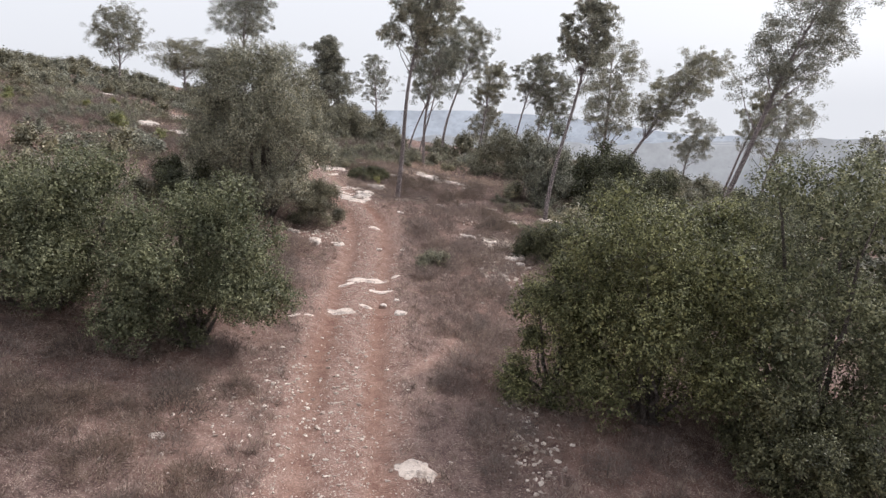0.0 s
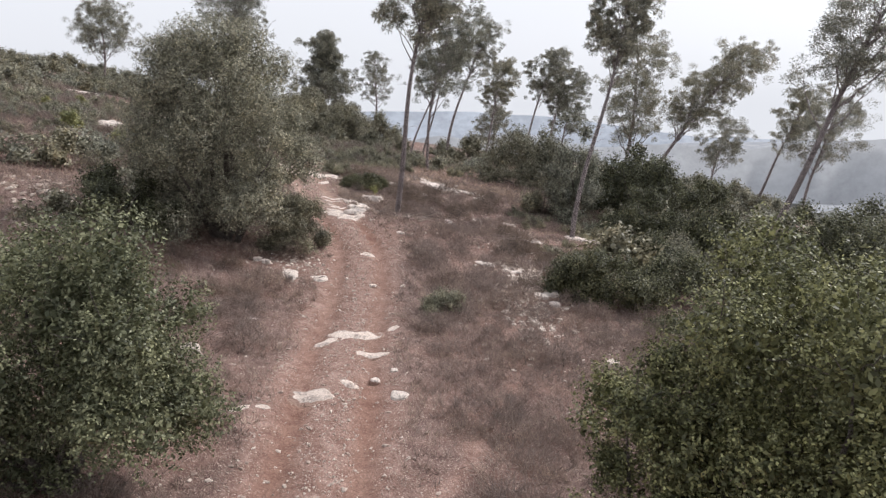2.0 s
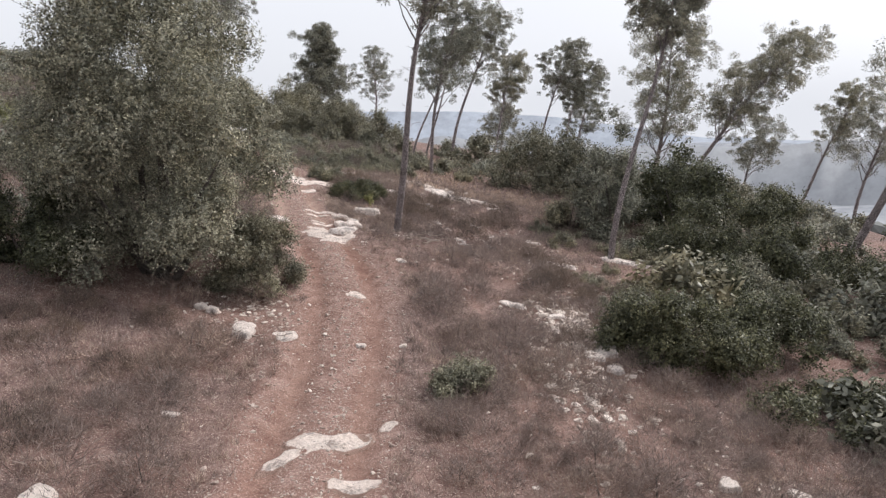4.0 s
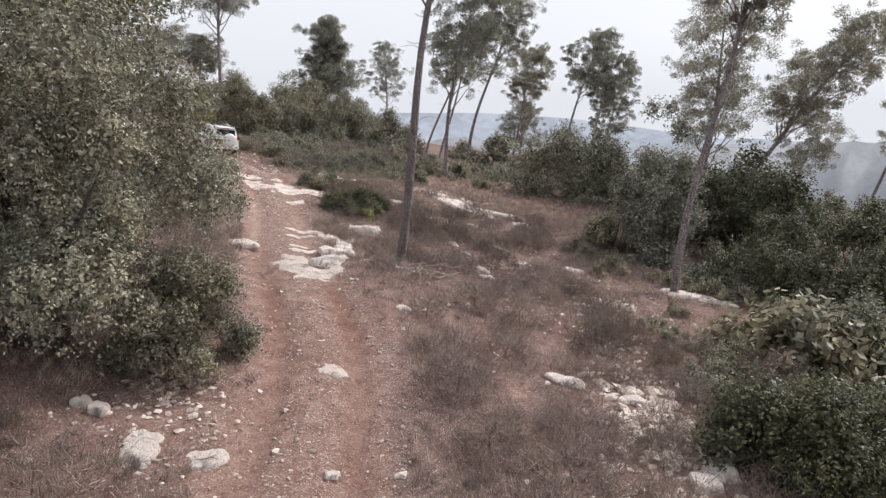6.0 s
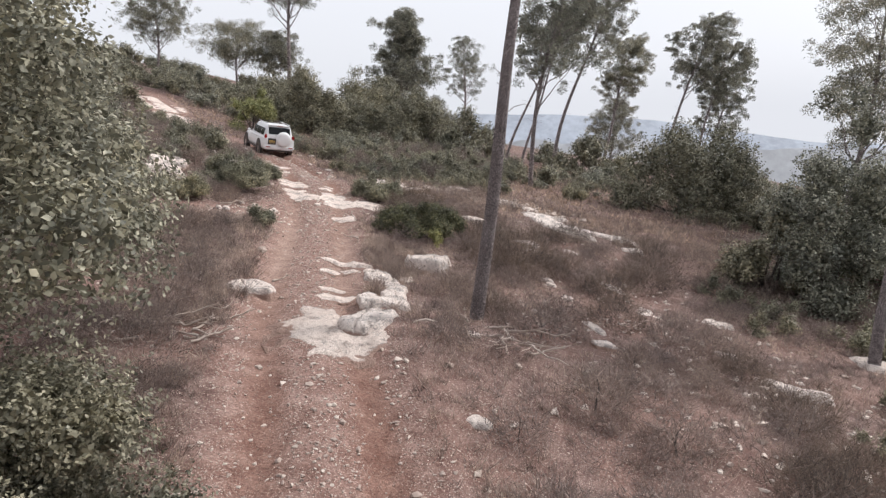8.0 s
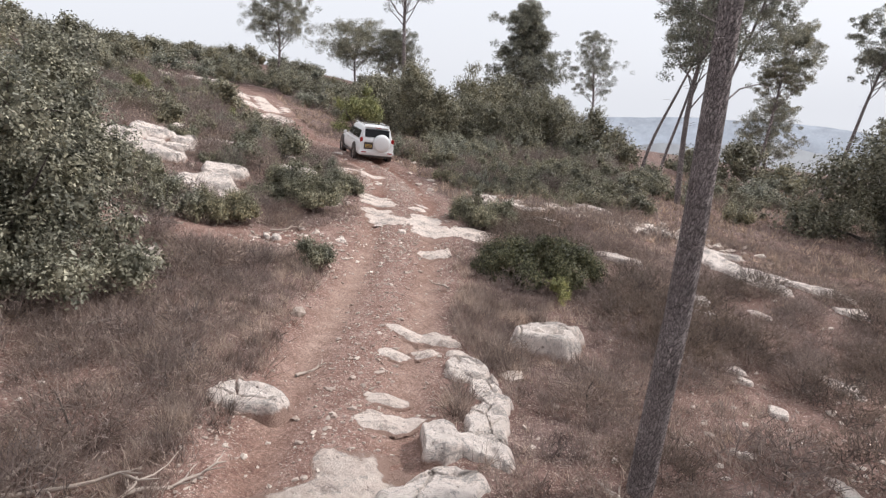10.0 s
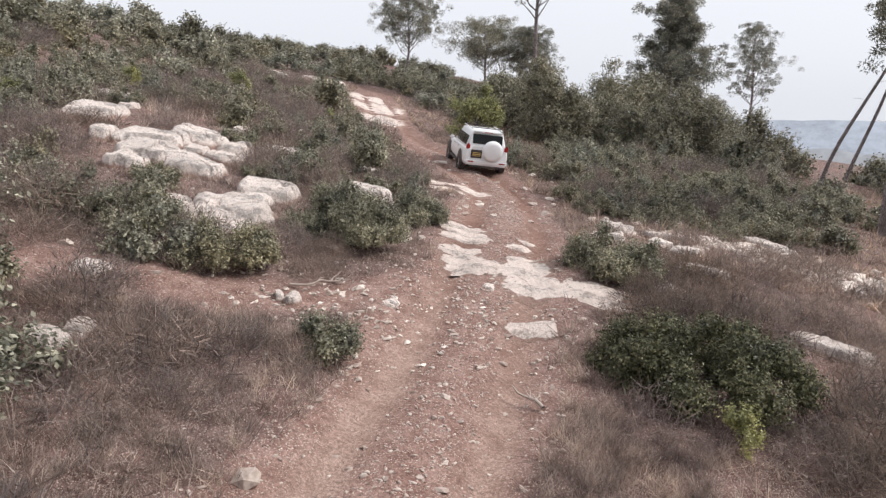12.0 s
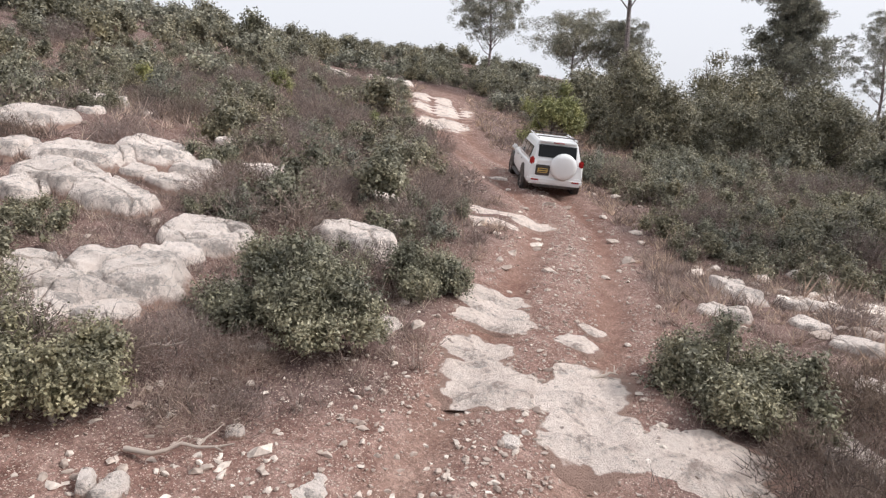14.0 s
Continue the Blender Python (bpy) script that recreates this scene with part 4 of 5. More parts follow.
rock(-18.74, 52.29, 0.71, 0.90, 0.40, 114, "block")
rock(-18.96, 53.10, 1.35, 1.00, 0.40, 38)
rock(-17.90, 53.40, 1.51, 0.90, 0.35, 20)
rock(-20.06, 54.03, 1.61, 1.20, 0.40, 43, "block")
rock(-19.85, 55.46, 1.39, 1.30, 0.40, 22, "block")
rock(-18.97, 54.54, 0.49, 0.60, 0.30, 30, "block")
rock(-18.62, 55.62, 0.86, 0.90, 0.40, 36, "block")
rock(-18.43, 57.24, 1.18, 0.90, 0.35, 21, "block")
rock(-18.31, 54.89, 0.84, 0.80, 0.20, 15)
rock(-22.97, 54.56, 1.66, 1.50, 0.50, 28, "block")
rock(-23.67, 56.19, 0.53, 0.60, 0.40, 18, "block")
rock(-26.93, 58.20, 2.86, 0.80, 0.50, -18, "block")
rock(-27.58, 61.53, 0.90, 1.00, 0.50, 7, "block")
rock(-20.95, 53.21, 0.55, 1.00, 0.40, 45, "block")
rock(-40.00, 75.21, 1.43, 1.60, 0.50, 7, "block")
rock(-43.49, 83.92, 2.70, 1.60, 0.50, 23, "block")
rock(-42.89, 90.15, 3.93, 1.80, 0.50, 15, "block")
rock(-36.2, 87.0, 5.0, 3.6, 0.12, 130, "worn")
rock(-32.4, 82.6, 5.4, 3.6, 0.12, 130, "worn")
rock(-29.0, 78.2, 3.2, 2.4, 0.10, 130, "worn")
rock(-20.59, 57.83, 0.32, 0.60, 0.40, 12, "block")
rock(-9.31, 61.14, 1.77, 0.60, 0.35, -54, "block")
rock(-9.00, 58.93, 0.76, 0.60, 0.30, 7, "block")
rock(-8.35, 61.03, 0.38, 0.50, 0.35, 44, "block")
rock(-7.80, 61.65, 0.98, 0.60, 0.30, 29, "block")
rock(-8.57, 65.04, 0.91, 0.70, 0.35, 6, "block")
rock(-7.04, 59.07, 0.67, 0.60, 0.20, -5)
rock(-6.62, 55.34, 0.44, 0.80, 0.20, 65)
rock(-11.68, 51.16, 0.17, 0.15, 0.10, 46, "block")
rock(-10.56, 51.13, 0.27, 0.30, 0.15, 44, "block")
rock(-11.86, 49.76, 0.12, 0.25, 0.15, 48, "block")
rock(-11.64, 49.85, 0.24, 0.35, 0.20, 36, "block")
rock(-9.62, 53.02, 0.18, 0.22, 0.12, 27, "block")
rock(-18.94, 67.78, 0.54, 0.40, 0.10, 21, "block")
rock(-5.5, 41.2, 2.0, 1.5, 0.16, 80, "worn")
rock(-5.05, 40.6, 1.7, 1.0, 0.18, 75, "worn")
rock(-4.85, 41.7, 1.3, 0.85, 0.34, 75, "block")
rock(-5.15, 42.85, 0.49, 0.75, 0.42, 27, "block")
rock(-4.65, 42.82, 0.43, 0.65, 0.38, 73, "block")
rock(-4.87, 44.21, 0.75, 0.45, 0.30, 96, "block")
rock(-5.52, 45.36, 1.00, 0.60, 0.20, -40)
rock(-6.84, 45.61, 0.51, 0.30, 0.06, 24, "worn")
rock(-6.44, 45.99, 0.41, 0.35, 0.08, 34, "worn")
rock(-6.07, 43.29, 0.86, 0.40, 0.06, 39, "worn")
rock(-6.28, 43.92, 0.56, 0.30, 0.05, 34, "worn")
rock(-4.69, 47.72, 1.28, 1.25, 0.62, 2, "block")
rock(-7.90, 42.80, 0.95, 0.60, 0.30, 2, "block")
rock(-11.56, 55.36, 0.77, 0.50, 0.06, 33, "worn")
rock(-8.26, 52.13, 0.65, 0.60, 0.06, 33, "worn")
rock(-15.16, 61.36, 1.06, 1.20, 0.10, -10, "worn")
rock(-1.24, 58.57, 2.01, 0.70, 0.20, -19)
rock(-0.27, 55.83, 2.22, 0.70, 0.20, -41)
rock(0.82, 56.43, 2.66, 0.70, 0.22, -20)
rock(-3.82, 54.79, 1.40, 0.50, 0.18, -5)
rock(-6.42, 57.43, 0.99, 0.50, 0.18, -12)
rock(-0.45, 52.92, 0.59, 0.35, 0.15, -6, "block")
rock(0.65, 49.60, 0.89, 0.40, 0.14, -34)
rock(-0.73, 47.49, 0.35, 0.40, 0.18, 2, "block")
rock(1.33, 48.14, 0.73, 0.30, 0.10, -20)
rock(-0.19, 45.08, 0.86, 0.30, 0.08, -66)
rock(-2.79, 41.66, 0.23, 0.25, 0.16, 15, "block")
rock(2.00, 54.79, 0.76, 0.50, 0.20, -8, "block")
rock(-2.01, 52.92, 0.93, 0.50, 0.18, -1, "block")
rock(-1.29, 49.05, 0.35, 0.25, 0.15, -40, "block")
rock(-1.56, 45.29, 0.24, 0.20, 0.12, -21, "block")
rock(-2.17, 51.67, 0.33, 0.30, 0.15, -14, "block")
rock(4.45, 70.31, 1.52, 0.60, 0.15, 10)
rock(-2.96, 60.50, 2.18, 0.50, 0.15, -4)
rock(-5.62, 64.29, 2.26, 0.60, 0.20, -51)
rock(-7.87, 59.72, 0.56, 0.40, 0.25, -6, "block")
rock(-12.69, 46.43, 0.58, 0.40, 0.15, 9, "block")
rock(-5.97, 31.49, 0.53, 0.50, 0.30, -10, "block")
rock(-4.96, 31.57, 0.57, 0.40, 0.20, 23, "block")
rock(-7.39, 32.55, 0.25, 0.30, 0.20, -25, "block")
rock(-7.06, 32.43, 0.30, 0.30, 0.20, 1, "block")
rock(4.04, 43.91, 1.54, 0.60, 0.20, -19)
rock(3.45, 48.21, 0.89, 0.50, 0.25, 12, "block")
rock(3.00, 45.56, 0.51, 0.35, 0.15, -10, "block")
rock(1.44, 47.59, 0.71, 0.40, 0.15, -20, "block")
rock(7.68, 46.94, 2.59, 0.70, 0.30, -29, "block")
rock(1.34, 36.19, 0.82, 0.35, 0.10, -18)
rock(2.75, 35.73, 0.57, 0.30, 0.18, 1, "block")
rock(3.27, 32.77, 0.53, 0.45, 0.30, 14, "block")
rock(3.73, 33.82, 0.96, 0.40, 0.22, -29, "block")
rock(-0.12, 43.61, 0.50, 0.30, 0.10, 12)
rock(-1.18, 48.51, 0.28, 0.20, 0.20, -21, "block")
rock(-3.56, 34.82, 0.63, 0.45, 0.05, -24, "worn")
rock(-2.45, 38.49, 0.36, 0.30, 0.08, -15, "block")
rock(-1.02, 56.90, 3.86, 0.90, 0.20, -58)
rock(-1.79, 52.03, 0.64, 0.40, 0.15, -15, "block")
rock(-3.01, 31.65, 0.22, 0.20, 0.08, 13, "block")
rock(-3.08, 27.17, 1.41, 0.60, 0.06, 30, "worn")
rock(-3.84, 26.32, 0.83, 0.30, 0.05, 61, "worn")
rock(-1.87, 27.83, 0.61, 0.50, 0.06, -20, "worn")
rock(-2.45, 25.64, 0.74, 0.35, 0.05, 18, "worn")
rock(-3.48, 22.40, 0.91, 0.70, 0.06, 30, "worn")
rock(-2.77, 23.32, 0.51, 0.30, 0.05, -44, "worn")
rock(-4.54, 21.21, 0.79, 0.25, 0.05, 22, "worn")
rock(-1.49, 22.92, 0.44, 0.42, 0.17, 0, "block")
rock(-1.71, 24.47, 0.24, 0.25, 0.12, 0, "block")
rock(-6.86, 24.02, 0.50, 0.50, 0.25, 0, "block")
rock(-13.94, 33.94, 0.82, 0.80, 0.27, 0, "block")
rock(-6.07, 31.89, 0.54, 0.40, 0.15, -11, "block")
rock(3.70, 33.32, 0.58, 0.50, 0.24, -26, "block")
rock(3.68, 32.12, 0.43, 0.40, 0.20, -14, "block")
rock(-6.30, 27.51, 0.35, 0.20, 0.10, 0, "block")
rock(-2.16, 23.77, 0.24, 0.20, 0.08, 0, "block")
rock(12.26, 48.75, 0.87, 0.40, 0.20, 0, "block")
rock(4.71, 26.98, 0.39, 0.40, 0.30, -16, "block")
rock(6.06, 26.92, 0.37, 0.45, 0.30, 12, "block")
rock(-0.56, 13.43, 0.97, 0.55, 0.12, -31, "worn")
rock(-5.92, 13.10, 0.31, 0.20, 0.10, 27, "block")
rock(-7.07, 46.65, 0.71, 0.40, 0.14, -13, "worn")
rock(-6.40, 46.62, 0.80, 0.45, 0.16, -14, "worn")
rock(-5.96, 46.05, 0.44, 0.40, 0.20, -25, "worn")
rock(-5.58, 45.45, 0.62, 0.50, 0.28, -29, "block")
rock(-6.85, 45.56, 0.50, 0.30, 0.06, 29, "worn")
rock(-11.81, 55.85, 1.27, 0.50, 0.06, 10, "worn")
rock(-10.39, 53.70, 0.96, 0.50, 0.06, 24, "worn")
rock(-8.38, 52.01, 0.72, 0.50, 0.08, 35, "worn")
rock(-6.60, 48.67, 0.25, 0.20, 0.10, -83, "block")
rock(-12.66, 46.88, 0.29, 0.50, 0.15, 31, "block")
rock(-14.17, 48.16, 0.56, 0.50, 0.15, 20)
rock(-10.52, 50.97, 0.30, 0.30, 0.15, 39, "block")
rock(-4.75, 43.55, 1.1, 0.5, 0.34, 100, "block")
rock(-5.15, 44.85, 0.9, 0.45, 0.26, 115, "block")


# ---------------------------------------------------------------- shrubs over the hillside
def shrub_kind(name, seed, a, h, leaf, count, mat, label, lobes=9, whips=0):
    ob = bush(name, seed, a, a * 0.9, h, leaf, count, mat, lobes, 1, whips)
    return tagged(ob, label, "shrub", "shrubs on the hillside")


def thorn_kind(seed, a, h, count, label, mat=THORN, name="thorn_bush"):
    rng = np.random.default_rng(seed)
    ob = new(name)
    d = unit(rng.normal(size=(count, 3)) * [1, 1, 0.8] + [0, 0, 0.4])
    d[:, 2] = np.abs(d[:, 2])
    lump = 1 + 0.45 * fbm(d[:, 0] * 2 + seed, d[:, 1] * 2 + d[:, 2], 0.8, 2, seed)
    p = d * (rng.uniform(0.2, 1.0, (count, 1)) ** 0.5 * lump[:, None]) * [a, a, h]
    part("twig_cushion", needles_mesh("twig_cushion", rng, p, d * 0.6 + rng.normal(size=(count, 3)) * 0.7 + [0, 0, 0.35], 0.19 * a + 0.05, 0.010), mat, ob)
    part("stem", tubes_mesh("stem", [(bent(rng, (0, 0, -0.06), (0.1 * a, 0.06, 0.7 * h), 5, 0.08), 0.014, 0.005)], 4), TWIG, ob)
    return tagged(ob, label, "shrub", "dry thorn shrubs on the hillside")


KINDS = [shrub_kind("mastic_shrub", 71, 0.9, 1.0, 0.05, 2600, OAK, "low dark green mastic shrub among dry grass"),
         shrub_kind("sage_shrub", 72, 1.0, 0.9, 0.05, 2600, SAGE, "low grey-green sage shrub among dry grass"),
         shrub_kind("rock_rose_shrub", 73, 0.8, 1.1, 0.047, 2500, GREY, "upright grey-green shrub among dry grass", 9, 40),
         shrub_kind("oak_scrub", 74, 1.2, 1.2, 0.055, 3200, OAK, "spreading dark green oak scrub", 11, 20),
         shrub_kind("pine_seedling", 75, 0.6, 1.2, 0.06, 1300, LIGHTGREEN, "small yellow-green pine seedling", 7, 30),
         shrub_kind("ridge_scrub", 76, 0.9, 1.0, 0.09, 1200, OAK, "dark green scrub bush towards the ridge", 9, 20),
         shrub_kind("ridge_shrub", 77, 1.0, 0.9, 0.09, 1200, GREY, "grey-green scrub bush towards the ridge", 9, 20)]
THORNS = [thorn_kind(81, 0.6, 0.45, 1150, "round dead-brown thorn cushion"), thorn_kind(82, 0.5, 0.6, 1100, "bushy dead-brown thorn shrub"), thorn_kind(83, 0.75, 0.5, 1400, "wide grey-brown thorn cushion")]
DARK = thorn_kind(84, 0.9, 0.75, 2300, "dark brown leafless thicket of thorny twigs", DARKTHORN, "dead_thicket")
BRUSH = thorn_kind(85, 1.1, 1.0, 3000, "tall grey-brown dry brush among green shrubs", THORN, "dry_brush")
used = {}
placed = []


def clear(x, y, r, rules):
    return all((x - a) ** 2 + (y - b) ** 2 > (r + c) ** 2 for a, b, c in rules)


def settle(kind, x, y, rz, s):
    """The first of a kind is the built one; the others are copies of it."""
    if kind.name in used:
        return again(kind, x, y, rz, s)
    used[kind.name] = True
    return put(kind, x, y, rz, s)


KEEP = [(5.0, 70.4, 3.4), (4.0, 60.0, 2.5), (1.0, 66.0, 2.0), (7.0, 45.6, 1.8), (5.6, 42.6, 1.6), (8.8, 44.4, 1.4), (4.5, 46.5, 1.0), (-12.6, 48.9, 0.8), (-11.3, 50.4, 0.8), (-14.6, 47.8, 0.7), (-15.5, 52.2, 1.6), (-17.5, 52.8, 1.6), (-19.3, 53.6, 2.2), (-22.3, 56.3, 2.0), (-5.2, 42.6, 1.5), (-4.7, 47.6, 1.0), (0.3, 58.5, 2.6), (-2.5, 57.8, 1.5),
        (-16.5, 67.5, 2.8), (-12.5, 52.8, 1.2), (-8.0, 55.5, 1.0), (-5.6, 51.7, 1.5), (-4.8, 48.7, 1.0), (-5.3, 43.5, 1.2), (-6.5, 33, 1.5)]
KEEP += [(x, y, 0.75 * math.sqrt(a * b)) for x, y, a, b, turn in ROCKS if a > 0.3]
rng = np.random.default_rng(5)


def scatter(n, box, pick, size, gap, keep_off=2.0, where=None, loose=None):
    done = tries = 0
    while done < n and tries < n * 40:
        tries += 1
        x, y = rng.uniform(box[0], box[1]), rng.uniform(box[2], box[3])
        s = rng.uniform(*size)
        if abs(float(track_side(np.array([x]), np.array([y]))[0])) < keep_off + 0.5 * s or (where and not where(x, y)):
            continue
        if not clear(x, y, gap * s, KEEP) or any((x - a) ** 2 + (y - b) ** 2 < (gap * (s + c)) ** 2 for a, b, c in placed[-900:]):
            continue
        placed.append((x, y, s))
        kind, turn = pick[int(rng.integers(len(pick)))], rng.uniform(0, 360)
        if loose is None:
            settle(kind, x, y, turn, s)
        else:
            loose.append((kind, x, y, turn, s))
        done += 1


G, O, L, R = KINDS[1:3], [KINDS[0], KINDS[3]], [KINDS[4]], KINDS[5:7]
scatter(85, (-17, -4.5, 64, 77), O + O + G + [BRUSH], (0.8, 1.5), 0.55, 2.2, lambda x, y: y > 63.5 - 0.35 * (x + 14))          # belt below the upper track
scatter(110, (-42, -14, 54, 88), O + G + G + [BRUSH], (0.7, 1.5), 0.6, 2.0, lambda x, y: x < -13.5 - (y - 54) * 0.62)           # hillside left of the track
scatter(130, (-75, -30, 58, 112), R, (1.1, 2.2), 0.5, 2.6)                                                  # towards the ridge
scatter(70, (-34, -14, 46, 66), G + G + O + [BRUSH, BRUSH], (0.5, 1.1), 0.45, 2.2)
scatter(50, (-36, -11, 22, 46), R + G, (0.9, 1.9), 0.6, 3.0, lambda x, y: x < -12)
scatter(150, (-110, -48, 66, 150), R, (1.4, 2.8), 0.42, 3.0)                                                # along the skyline
scatter(60, (-56, -26, 96, 132), R + O, (1.2, 2.4), 0.42, 2.8)
scatter(60, (-18, -6, 70, 84), [BRUSH] + O + G, (1.0, 1.7), 0.4, 2.4)
scatter(9, (-34, -15, 48, 74), L, (0.7, 1.3), 0.6, 2.4)
scatter(120, (8, 36, 30, 90), R + O, (1.0, 2.4), 0.5)                                                              # slope to the right
scatter(30, (4, 14, 36, 52), O + G, (0.6, 1.2), 0.55)
scatter(40, (-8, 30, 70, 110), R, (0.9, 2.2), 0.6, 3.0)
scatter(110, (-8, 9, 24, 62), THORNS, (0.7, 1.5), 0.36, 2.0)
scatter(80, (-16, -3, 34, 56), THORNS, (0.6, 1.3), 0.36, 1.8)
scatter(55, (-24, -11, 46, 66), THORNS, (0.7, 1.5), 0.3, 1.9)
scatter(40, (-9, 8, 12, 30), THORNS, (0.7, 1.4), 0.36, 2.1)
for x, y, k in ((-3.1, 50.1, 1.2), (-2.1, 51.0, 1.3), (-3.4, 51.6, 1.1), (-2.4, 49.0, 1.2), (-1.2, 50.0, 1.1), (0.4, 48.6, 1.0), (1.8, 50.6, 1.2), (-6.9, 54.6, 0.9), (-6.4, 53.6, 1.0), (-7.0, 56.6, 0.8), (-6.3, 56.2, 1.0), (-5.6, 54.4, 1.1)):
    settle(DARK, x, y, 50 * k * x, k)
scatter(36, (-6, 16, 66, 86), R + O, (0.7, 1.5), 0.5, 3.0)
scatter(12, (-3, 9, 38, 57), [DARK], (0.6, 1.2), 0.5, 2.2)
scatter(28, (-13, -4.2, 8, 16.5), [DARK], (0.5, 1.0), 0.4, 2.2)
scatter(16, (-30, -13, 46, 64), [DARK], (0.6, 1.1), 0.4, 2.2)
scatter(10, (-11, -5.6, 23, 33), [DARK], (0.5, 0.9), 0.4, 2.2)
scatter(14, (2, 9, 33, 42), [DARK], (0.6, 1.1), 0.4, 2.2)
settle(THORNS[1], -6.2, 33.3, 10, 1.4)
settle(THORNS[1], -1.0, 34.8, 40, 1.7)
settle(KINDS[4], -4.9, 50.3, 0, 0.5)
for x, y, k in ((5.6, 38.6, 0.8), (7.4, 41.0, 1.0), (4.6, 41.2, 0.6), (6.2, 44.0, 0.7), (8.6, 37.0, 1.0)):
    settle(KINDS[0], x, y, 60 * k * x, k)
for x, y, k in ((-17.0, 51.7, 0.75), (-16.6, 50.6, 0.6), (-17.7, 52.1, 0.6), (-16.9, 54.6, 0.6), (-16.4, 56.6, 0.7), (-19.2, 56.6, 0.5)):
    settle(KINDS[1], x, y, 70 * k * x, k)
for x, y, k in ((-17.2, 55.0, 0.7), (-13.2, 51.5, 0.6), (-12.6, 51.9, 0.5), (-16.9, 57.6, 0.7), (-20.9, 55.4, 0.7)):
    settle(BRUSH, x, y, 70 * k * x, k)
LOOSE = []
for amount, box in ((150, (-8, 10, 24, 62)), (60, (-16, -3, 34, 56)), (420, (-36, -11, 44, 78)), (90, (-14, 12, 8, 30)), (90, (0, 20, 52, 84)), (130, (-36, -11, 20, 46)), (380, (-70, -22, 60, 112)), (160, (-52, -8, 96, 128))):
    scatter(amount, box, THORNS, (0.7, 1.6), 0.3, 2.0, None, LOOSE)
scatter(60, (-34, -14, 46, 66), R[:1] + G + O, (0.5, 0.9), 0.4, 2.2)

# ---------------------------------------------------------------- loose stones, gravel, grass
def stones_mesh(name, rng, x, y, size):
    g = (1 + 5 ** 0.5) / 2
    V = unit(np.array([(-1, g, 0), (1, g, 0), (-1, -g, 0), (1, -g, 0), (0, -1, g), (0, 1, g), (0, -1, -g), (0, 1, -g), (g, 0, -1), (g, 0, 1), (-g, 0, -1), (-g, 0, 1)]))
    F = np.array([(0, 11, 5), (0, 5, 1), (0, 1, 7), (0, 7, 10), (0, 10, 11), (1, 5, 9), (5, 11, 4), (11, 10, 2), (10, 7, 6), (7, 1, 8),
                  (3, 9, 4), (3, 4, 2), (3, 2, 6), (3, 6, 8), (3, 8, 9), (4, 9, 5), (2, 4, 11), (6, 2, 10), (8, 6, 7), (9, 8, 1)])
    n = len(x)
    th = rng.uniform(0, 6.28, n)
    P = V[None] * rng.uniform(0.45, 1.3, (n, 12, 1)) * (size[:, None, None] * np.stack([rng.uniform(0.8, 1.5, n), rng.uniform(0.6, 1.0, n), rng.uniform(0.4, 0.7, n)], -1)[:, None])
    c, s = np.cos(th)[:, None], np.sin(th)[:, None]
    P = np.stack([P[..., 0] * c - P[..., 1] * s, P[..., 0] * s + P[..., 1] * c, P[..., 2]], -1)
    P += np.stack([x, y, land(x, y) + size * 0.12], -1)[:, None]
    me = fill_mesh(bpy.data.meshes.new(name), P.reshape(-1, 3), (F[None] + 12 * np.arange(n)[:, None, None]).reshape(-1, 3))
    me.polygons.foreach_set("use_smooth", np.zeros(len(me.polygons), bool))
    return me


def stuff(name, me, mat, label, category):
    me.materials.append(mat)
    return tagged(new(name, me), label, category, kind="stuff")


def along_track(rng, n, y0, y1, wide):
    k = rng.uniform(0, 1, n)
    ys = y0 + (y1 - y0) * k
    xs = np.interp(ys, WAY[:, 1], WAY[:, 0])
    strip = np.array([-1.45, -0.3, 0.1, 0.4, 1.4])[rng.integers(0, 5, n)] + 0.12 * fbm(xs, ys, 5.0, 2, 8)
    loose = rng.uniform(0, 1, n) < 0.3
    return xs + np.where(loose, rng.normal(size=n) * wide, strip + rng.normal(size=n) * 0.2), ys


clumps = []
for kind, x, y, turn, s in LOOSE:
    src = next(c for c in kind.children if c.name.startswith("twig_cushion")).data
    co = np.empty(len(src.vertices) * 3, np.float32)
    src.vertices.foreach_get("co", co)
    co = co.reshape(-1, 3, 3)[::3].reshape(-1, 3) * s
    c, w = math.cos(radians(turn)), math.sin(radians(turn))
    clumps.append(np.stack([co[:, 0] * c - co[:, 1] * w + x, co[:, 0] * w + co[:, 1] * c + y, co[:, 2] + ground_z(x, y) - 0.03], -1))
clumps = np.concatenate(clumps)
stuff("thorn_scrub", fill_mesh(bpy.data.meshes.new("thorn_scrub"), clumps, np.arange(len(clumps)).reshape(-1, 3)), THORN, "low dead-brown thorn scrub covering the slopes", "scrub")
rng = np.random.default_rng(12)
wx, wy = 48 + 420 * rng.uniform(0, 1, 4200) ** 1.3, rng.uniform(10, 560, 4200)
thick = fbm(wx, wy, 60.0, 3, 71) > -0.1
wx, wy = wx[thick], wy[thick]
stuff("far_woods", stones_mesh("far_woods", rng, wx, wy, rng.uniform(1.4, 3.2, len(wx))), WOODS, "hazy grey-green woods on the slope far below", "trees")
rng = np.random.default_rng(8)
tx, ty = along_track(rng, 15000, 8, 72, 1.3)
stuff("gravel", stones_mesh("gravel", rng, tx, ty, 0.007 + 0.03 * rng.uniform(0, 1, len(tx)) ** 2.5), GRAVEL, "small dusty stones strewn over the track", "gravel")
tx, ty = along_track(rng, 3200, 9, 70, 2.0)
